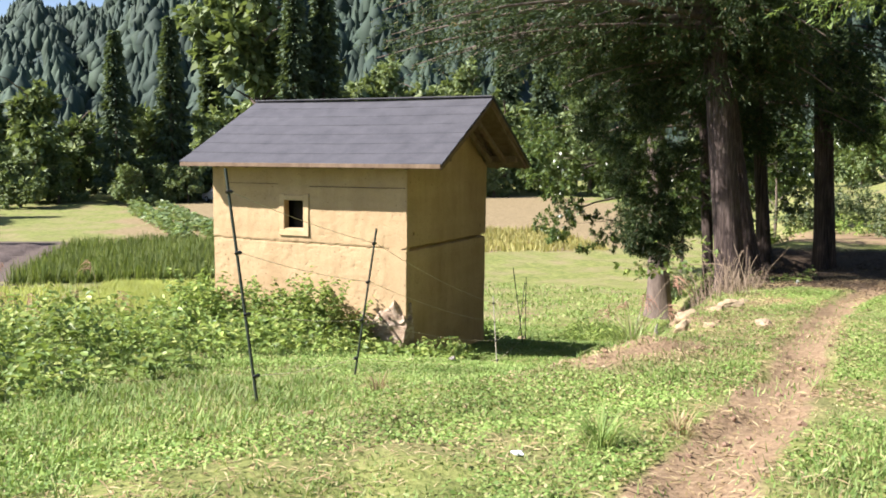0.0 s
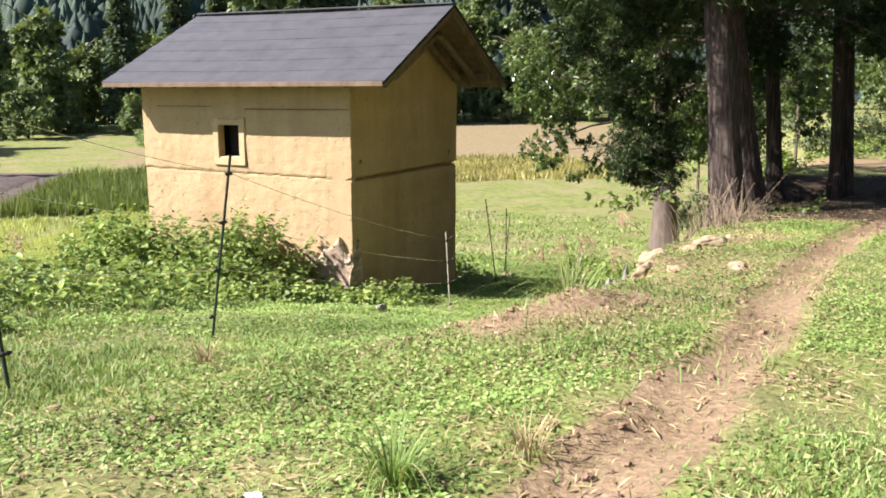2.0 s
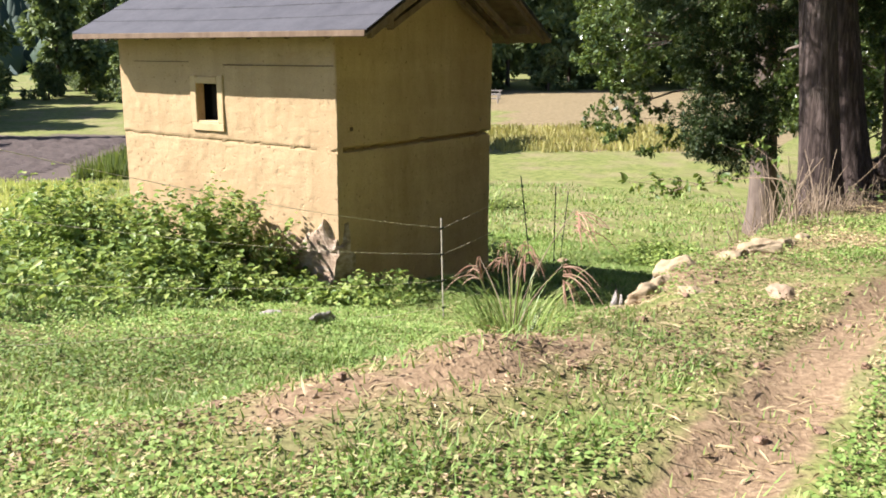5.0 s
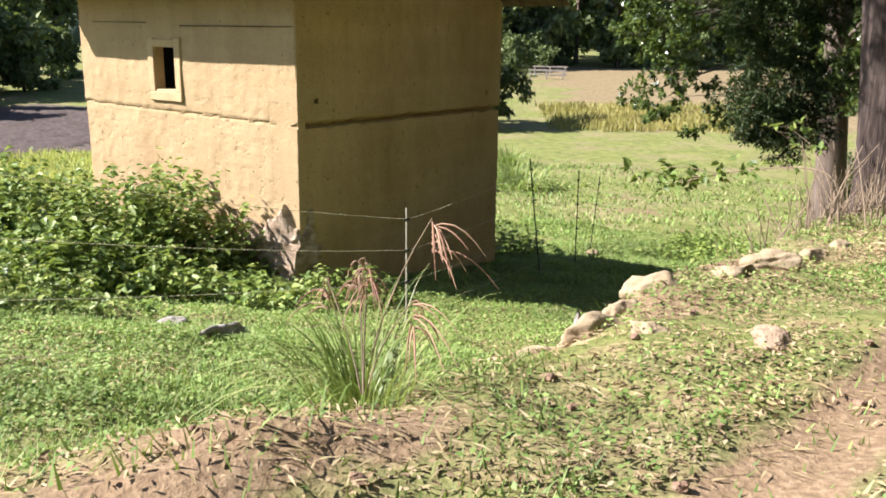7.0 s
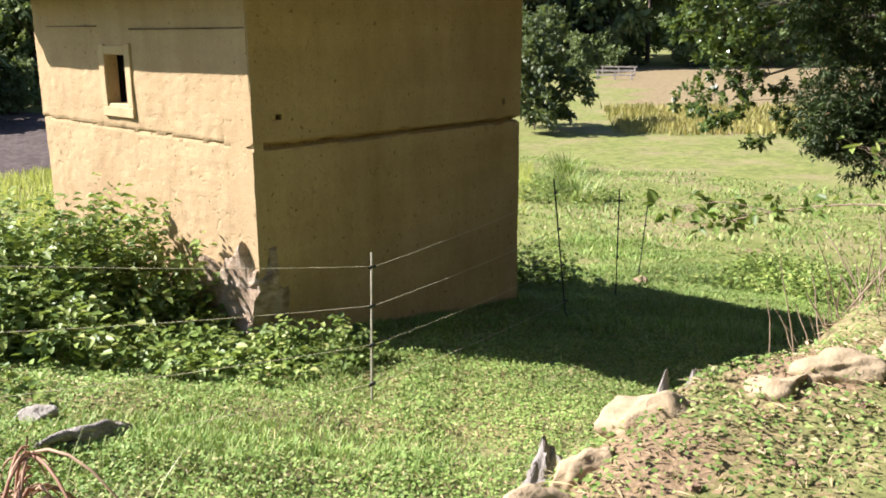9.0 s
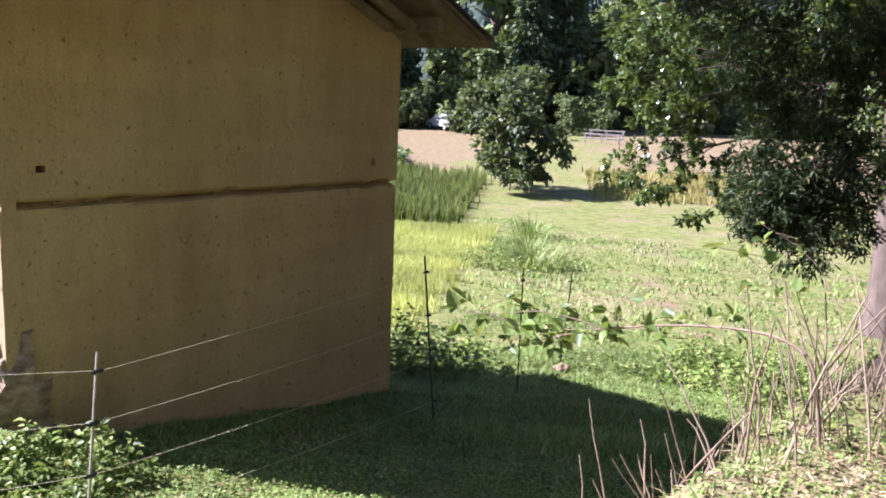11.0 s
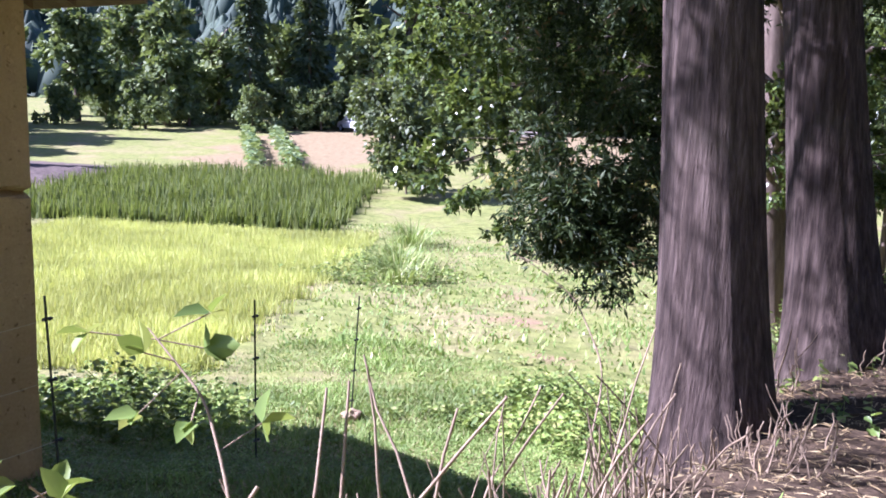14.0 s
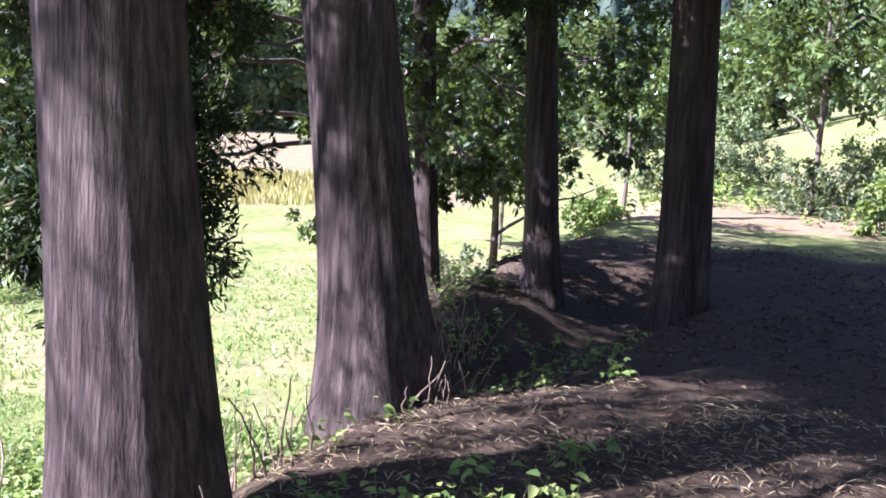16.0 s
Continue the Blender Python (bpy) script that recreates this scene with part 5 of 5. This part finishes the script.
A = fence_post(0.98, 3.50, 1.55, "post_paint", "dark green fence rod with clips standing in grass", (-0.28, 0.08))
B = fence_post(0.33, 5.76, 1.52, "post_paint", "dark green fence rod with clips beside shaded grass", (0.0, -0.02))
C = fence_post(1.70, -0.33, 1.10, "post_pale", "pale thin fence rod before the shaded wall", (-0.16, 0.2))
DD = fence_post(-0.53, 8.0, 1.5, "post_paint", "dark fence rod leaning behind the hut", (0.19, -0.1))
L = fence_post(2.50, -7.95, 1.62, "post_paint", "tall dark fence rod leaning in the grass", (-0.33, 0.1), r=0.011)
M = fence_post(2.15, -5.94, 1.36, "post_paint", "dark fence rod leaning before the hut", (0.21, 0.07), r=0.010)


def wire(p, q, sag, label="thin pale electric fence wire"):
    t = np.linspace(0, 1, 14)
    pts = np.stack([p[k] + (q[k] - p[k]) * t for k in range(3)], axis=1)
    pts[:, 2] -= sag * 4 * t * (1 - t)
    v, f = tube(pts, 0.0022, 5)
    tagged(place("fence_wire", mesh_np("fence_wire", v, f, ["fence_wire"])), label, "wire", "electric fence wires")


for k in range(4):
    wire(C[k], A[k], 0.03)
    wire(C[k], M[k], 0.06)
    wire(M[k], L[k], 0.03)


# ---------- bank stones, clods, stumps ----------
def rock(name, x, y, s, mat, seed, label, category="stone", sink=0.35, z=None, group=""):
    rng = np.random.default_rng(seed)
    bm = bmesh.new()
    bmesh.ops.create_icosphere(bm, subdivisions=4, radius=1)
    off = Vector(rng.uniform(-9, 9, 3))
    chisel = [(Vector(rng.normal(size=3)).normalized(), rng.uniform(0.55, 0.85)) for _ in range(11)]
    for v in bm.verts:
        for nv, lim in chisel:
            over = v.co.dot(nv) - lim
            if over > 0:
                v.co -= nv * over
        d = 1.1 + 0.35 * noise.noise(v.co * 1.4 + off) + 0.16 * noise.noise(v.co * 3.4 + off) + 0.05 * noise.noise(v.co * 8 + off)
        v.co = Vector((v.co.x * s[0] * d, v.co.y * s[1] * d, v.co.z * s[2] * d))
    me = bpy.data.meshes.new(name)
    bm.to_mesh(me)
    bm.free()
    me.materials.append(MATS[mat])
    for p in me.polygons:
        p.use_smooth = True
    ob = new(name, me)
    ob.location = (x, y, (gz(x, y) if z is None else z) + s[2] * (1 - 2 * sink))
    ob.rotation_euler = (0, 0, rng.uniform(0, 6.28))
    return tagged(ob, label, category, group)


for k, (x, y, a, b, c, turn) in enumerate(((5.04, -2.72, 0.15, 0.09, 0.05, 40), (4.56, -3.05, 0.26, 0.09, 0.08, 62), (4.70, -2.62, 0.24, 0.10, 0.09, 70), (4.66, -2.2, 0.20, 0.09, 0.10, 80), (4.68, -1.72, 0.24, 0.11, 0.10, 60), (4.95, -1.25, 0.20, 0.10, 0.07, 50), (5.12, -0.95, 0.26, 0.11, 0.07, 55), (5.17, -0.25, 0.24, 0.10, 0.06, 75), (5.22, 0.55, 0.2, 0.1, 0.05, 80), (4.5, -1.35, 0.13, 0.08, 0.08, 20))):
    ob = rock("bank_stone", x, y, (a * 0.78, b * 1.05, c * 1.15), "bank_stone", 60 + k, "pale sandy stone set in the bank edge", group="stones along the bank", sink=0.52)
    ob.rotation_euler = (0.1, -0.08, radians(turn))
rock("stone", 3.77, -1.85, (0.13, 0.10, 0.10), "sand_stone", 90, "squarish pale stone lying in the low grass")
rock("stone", 1.2, -2.6, (0.13, 0.10, 0.07), "grey_stone", 92, "grey stone half buried below the weeds")
rock("stone", -0.41, 7.87, (0.16, 0.10, 0.07), "sand_stone", 93, "small pale stone at the shadow edge")
rock("stone", 5.6, -2.65, (0.12, 0.09, 0.05), "sand_stone", 94, "pale flat stone beside the wheel track")
rngc = np.random.default_rng(77)
clod = rock("clod", 5.0, -3.6, (0.035, 0.03, 0.02), "clod", 100, "small dry earth clod on the track side", "clod", group="clods by the track")
for k in range(110):
    y = rngc.uniform(-9, 2.5)
    x = rngc.choice([rut_x(y) + rngc.normal() * 0.3, np.interp(y, EDGE_Y, EDGE_X) + rngc.normal() * 0.35])
    c = copy_thing(clod, pose(x, y, gz(x, y) + 0.008, rngc.uniform(0, 40), 0, rngc.uniform(0, 360)))
    c.scale = [rngc.uniform(0.25, 0.9)] * 3


def stump(x, y, seed, label, h=0.34, r=0.12):
    """A rotten, splintered stump."""
    rng = np.random.default_rng(seed)
    t = thing("tree_stump", (x, y, gz(x, y) - 0.05), label, "stump", "rotten stumps")
    for k in range(9):
        a = k / 9 * 6.28 + rng.uniform(-0.2, 0.2)
        hh = h * rng.uniform(0.35, 1.15)
        w = r * rng.uniform(0.3, 0.5)
        tt = np.linspace(0, 1, 5)
        p = np.stack([np.cos(a) * r * (1.2 - 0.35 * tt), np.sin(a) * r * (1.2 - 0.35 * tt), hh * tt], axis=1)
        v, f = tube(p, w * np.array([1.2, 1, 0.85, 0.5, 0.08]), 6)
        v += np.random.default_rng(seed + k).normal(size=v.shape) * 0.008
        place("splinter", mesh_np("splinter", v, f, ["grey_wood"]), t)


stump(4.25, -0.5, 3, "weathered grey splintered stump on the bank", 0.78, 0.18)
stump(4.5, -0.72, 4, "short rotten stump beside the bank stones", 0.30, 0.12)
stump(4.25, -1.75, 5, "broken grey root end in the bank", 0.22, 0.09)


def rotten_log(x0, y0, x1, y1, r, seed, label):
    """A split, weathered length of wood lying on the ground, with torn ends."""
    rng = np.random.default_rng(seed)
    t = thing("rotten_log", (x0, y0, gz(x0, y0)), label, "log", "rotten wood")
    q = np.linspace(0, 1, 9)
    for k in range(5):
        off = rng.normal(size=2) * r * 0.55
        a, b = rng.uniform(-0.12, 0.1), rng.uniform(0.85, 1.12)
        px, py = x0 + (x1 - x0) * (a + (b - a) * q) + off[0], y0 + (y1 - y0) * (a + (b - a) * q) + off[1]
        pz = ground_z(px, py) + r * (0.45 + 0.35 * (k % 3)) + rng.normal(size=9) * 0.006
        pts = np.stack([px - x0, py - y0, pz - gz(x0, y0)], axis=1)
        v, f = tube(pts, r * rng.uniform(0.4, 0.62) * np.array([0.15, 0.7, 0.95, 1, 1, 1, 0.9, 0.6, 0.1]), 7)
        v += rng.normal(size=v.shape) * 0.006
        place("splinter", mesh_np("splinter", v, f, ["grey_wood"]), t)


rotten_log(1.72, -2.3, 1.95, -2.85, 0.06, 12, "weathered grey split log lying by the weeds")
rotten_log(4.05, -2.35, 4.28, -1.75, 0.05, 13, "pale weathered root lying along the bank")


# ---------- reeds, tufts, stems, bramble ----------
def reed_clump(name, x, y, n, length, label, seed, plumes=0, mat="reed", spread=0.12, w=0.011):
    rng = np.random.default_rng(seed)
    z = gz(x, y)
    t = thing(name, (x, y, z), label, "grass clump")
    ch = []
    q = np.linspace(0, 1, 8)
    for k in range(n):
        a = rng.uniform(0, 6.28)
        r0 = rng.uniform(0, spread)
        ln = length * rng.uniform(0.45, 1.1)
        out = rng.uniform(0.45, 1.3)
        px = np.cos(a) * (r0 + ln * out * q ** 1.6 * 0.75)
        py = np.sin(a) * (r0 + ln * out * q ** 1.6 * 0.75)
        pz = ln * (q * 1.0 - out * 0.75 * q ** 2.4)
        side = np.array([-np.sin(a), np.cos(a), 0]) * w * rng.uniform(0.6, 1.3)
        c = np.stack([px, py, pz], axis=1)
        wd = (1 - q ** 2)[:, None] * 0.5 + 0.03
        v = np.concatenate([c - side * wd, c + side * wd])
        i = np.arange(7)
        ch.append((v, np.stack([i, i + 1, i + 9, i + 8], axis=1)))
    v, f = join_np(ch)
    place("blade_tuft", mesh_np("blade_tuft", v, f, [mat]), t)
    for k in range(plumes):
        a = rng.uniform(2.2, 6.9)
        h = length * (1.08 if k == 0 else rng.uniform(0.5, 0.85))
        tip = np.array([np.cos(a), np.sin(a), 0]) * rng.uniform(0.12, 0.42)
        q2 = np.linspace(0, 1, 9)
        p = np.stack([tip[0] * q2 ** 1.8, tip[1] * q2 ** 1.8, h * q2], axis=1)
        v, f = tube(p, 0.004 * (1.2 - 0.7 * q2), 5)
        stem = place("plume_stem", mesh_np("plume_stem", v, f, ["dead_stem"]), t, "thin tan flower stem")
        ch = []
        for j in range(16):
            b = rng.uniform(0, 6.28)
            ln = rng.uniform(0.12, 0.26)
            s0 = p[-1] - np.array([0, 0, 0.14 * rng.random()])
            dr = np.array([np.cos(b), np.sin(b), 0]) * 0.5 + np.array([tip[0], tip[1], 0]) * 2
            pts = np.stack([s0 + dr * ln * u + np.array([0, 0, ln * (0.45 * u - 0.9 * u * u)]) for u in np.linspace(0, 1, 6)])
            ch.append(tube(pts, 0.0030 * np.array([0.6, 1, 1, 1, 0.8, 0.3]), 4))
        v, f = join_np(ch)
        place("plume", mesh_np("plume", v, f, ["plume"]), stem, "drooping reddish-brown seed plume")
    return t


reed_clump("silver_grass", 4.36, -3.98, 210, 0.86, "wide arching silver grass clump with reddish plumes", 1, 5, spread=0.24, w=0.009)
reed_clump("grass_tuft", 4.96, -8.45, 150, 0.42, "wiry grass tuft beside the wheel track", 2, mat="lawn", spread=0.09, w=0.006)
reed_clump("grass_tuft", 3.55, 0.3, 90, 0.65, "thin arching grass in the hut's shade", 4, spread=0.15)
reed_clump("grass_tuft", 2.9, -6.9, 60, 0.35, "pale dry grass tuft on the slope", 5, mat="dry_grass", spread=0.1, w=0.007)
reed_clump("grass_tuft", 5.3, -8.0, 60, 0.28, "small straw-coloured tuft by the track", 6, mat="dry_grass", spread=0.1, w=0.006)
reed_clump("grass_tuft", -7.6, 17.5, 160, 1.3, "bright green reeds near the field path", 7, spread=0.9, w=0.03)
reed_clump("grass_tuft", -9.2, 19.5, 160, 1.4, "bright green reeds near the field path", 8, spread=0.9, w=0.03)
reed_clump("grass_tuft", -11.5, 23.0, 160, 1.5, "bright green reeds near the field path", 9, spread=0.9, w=0.03)


for k, (x, y) in enumerate(((-3.9, -4.4), (-4.6, -3.6), (-3.2, -3.3), (-5.4, -4.6))):
    reed_clump("silver_grass", x, y, 70, 1.25, "plume grass with pinkish heads among slope weeds", 30 + k, 5, spread=0.2)


def timber_rack(x, y, turn, label):
    t = thing("timber_rack", (x, y, gz(x, y)), label, "rack", "racks in the field", turn=turn)
    for px in (-1.4, 0, 1.4):
        part("post", box_bm(px - 0.06, -0.06, -0.1, px + 0.06, 0.06, 0.8, 0.01), "grey_wood", t)
    for z in (0.35, 0.72):
        part("rail", box_bm(-1.6, -0.05, z, 1.6, 0.05, z + 0.12, 0.01), "grey_wood", t)


timber_rack(-31.2, 60.7, 20, "low grey timber rack standing in the golden field")
timber_rack(-33.0, 64.5, 20, "low grey timber rack beyond the golden field")


def dead_stems(x, y, n, h, spread, seed, label):
    rng = np.random.default_rng(seed)
    t = thing("dead_stems", (x, y, gz(x, y)), label, "dead plants")
    q = np.linspace(0, 1, 6)
    for k in range(n):
        a = rng.uniform(0, 6.28)
        r0 = spread * math.sqrt(rng.random())
        bx, by = np.cos(a) * r0, np.sin(a) * r0
        ln = h * rng.uniform(0.4, 1.15)
        b = rng.uniform(0, 6.28)
        le = rng.uniform(0.1, 0.6)
        z = gz(x + bx, y + by) - gz(x, y)
        p = np.stack([bx + np.cos(b) * le * ln * q ** 1.4, by + np.sin(b) * le * ln * q ** 1.4, z - 0.03 + ln * q * (1 - 0.3 * le)], axis=1) + rng.normal(size=(6, 3)) * 0.006
        v, f = tube(p, rng.uniform(0.003, 0.0075) * (1.15 - 0.6 * q), 5)
        place("stem", mesh_np("stem", v, f, ["dead_stem"]), t)


dead_stems(4.4, 1.2, 34, 0.7, 0.5, 11, "thick tangle of dry straw-coloured stems on the bank")
dead_stems(4.95, 3.2, 70, 0.4, 0.45, 9, "low tangled dry brush on the bank shoulder")
dead_stems(5.1, 4.6, 60, 0.3, 0.4, 10, "short dry brush round the cedar's roots")
dead_stems(4.75, 1.6, 24, 0.85, 0.6, 1, "dead straw-coloured stems on the bank top")
dead_stems(4.65, 2.5, 28, 0.85, 0.6, 2, "tangle of dry bare stems below the cedar")
dead_stems(4.55, 3.7, 60, 0.60, 0.55, 3, "dry brush at the cedar's foot")
dead_stems(4.5, 6.1, 45, 0.5, 0.5, 4, "dry brush between two cedar trunks")
dead_stems(4.3, 8.4, 40, 0.45, 0.6, 5, "dry brush on the shaded bank")
dead_stems(4.5, 9.6, 60, 0.5, 0.5, 6, "tangled dry brush at the slender cedar's foot")
dead_stems(5.0, 7.4, 40, 0.35, 0.5, 7, "short dry twigs beside the root flare")
dead_stems(3.9, 10.8, 50, 0.5, 0.6, 8, "tangled dry brush low on the bank")


def bramble(pts, r, seed, label, tips=26, leaf=0.085):
    """An arching cane with leaves along its far half."""
    rng = np.random.default_rng(seed)
    ctrl = np.array(pts, dtype=float)
    u = np.linspace(0, 1, len(ctrl))
    q = np.linspace(0, 1, 40)
    p = np.stack([np.interp(q, u, ctrl[:, k]) for k in range(3)], axis=1)
    for _ in range(6):
        p[1:-1] = (p[:-2] + 2 * p[1:-1] + p[2:]) / 4
    t = thing("bramble_cane", tuple(ctrl[0]), label, "bramble")
    v, f = tube(p - ctrl[0], r * (1.1 - 0.8 * q), 7)
    place("cane", mesh_np("cane", v, f, ["dead_stem"], smooth=True), t)
    cen, alo, ch = [], [], []
    for k in range(tips):
        i = int(40 * (0.4 + 0.6 * rng.random() ** 0.7)) - 1
        a = rng.uniform(0, 6.28)
        d = np.array([np.cos(a), np.sin(a), rng.uniform(-0.5, 0.5)])
        ln = rng.uniform(0.04, 0.18)
        s0, s1 = p[i], p[i] + d * ln
        ch.append(tube(np.linspace(s0, s1, 4) - ctrl[0], 0.002, 4))
        for j in range(3):
            cen.append(s1 - ctrl[0])
            alo.append(d + rng.normal(size=3) * 0.7)
    v, f = join_np(ch)
    tagged(place("twig", mesh_np("twig", v, f, ["dead_stem"]), t), kind="stuff")
    cen, alo = np.array(cen), np.array(alo)
    n = len(cen)
    s = leaf * rng.uniform(0.5, 1.25, n)
    v, f = leaves6_np(cen, alo, rng.normal(size=(n, 3)) * 0.5 + np.array([0, 0, 1.0]), s, s * 0.72)
    tagged(place("leafage", mesh_np("leafage", v, f, ["weed"]), t), kind="stuff")


bramble([(5.0, 1.5, 1.68), (4.97, 1.43, 2.09), (4.79, 1.43, 2.17), (4.54, 1.42, 2.16), (4.26, 1.38, 2.12), (3.99, 1.27, 2.06), (3.72, 1.17, 1.98), (3.54, 1.06, 1.89)], 0.008, 1, "arching bramble cane with pale green leaves", 56, 0.07)
bramble([(3.99, 1.27, 2.06), (3.8, 1.2, 2.1), (3.66, 1.14, 2.11), (3.46, 1.04, 2.07), (3.28, 0.96, 2.06)], 0.004, 2, "side shoot of bramble with bright leaves", 12, 0.095)
bramble([(4.9, 1.7, 1.62), (4.87, 1.71, 1.95), (4.74, 1.78, 2.17), (4.6, 1.83, 2.34), (4.49, 1.82, 2.42), (4.39, 1.82, 2.48)], 0.006, 3, "upright bramble shoot with a leafy tip", 7, 0.085)
bramble([(4.2, 4.6, 0.9), (4.0, 5.3, 1.45), (3.69, 5.45, 1.83), (3.48, 5.34, 2.01), (3.28, 5.23, 2.13)], 0.006, 4, "bare arching cane below the cedar", 4, 0.06)


# ---------- litter ----------
rock("paper_scrap", 4.60, -8.75, (0.035, 0.025, 0.012), "white_plastic", 7, "crumpled white scrap lying in the grass", "litter", 0.2)
rock("plastic_scrap", 5.95, 5.2, (0.03, 0.03, 0.05), "white_plastic", 8, "white plastic scrap in the forest litter", "litter", 0.2)
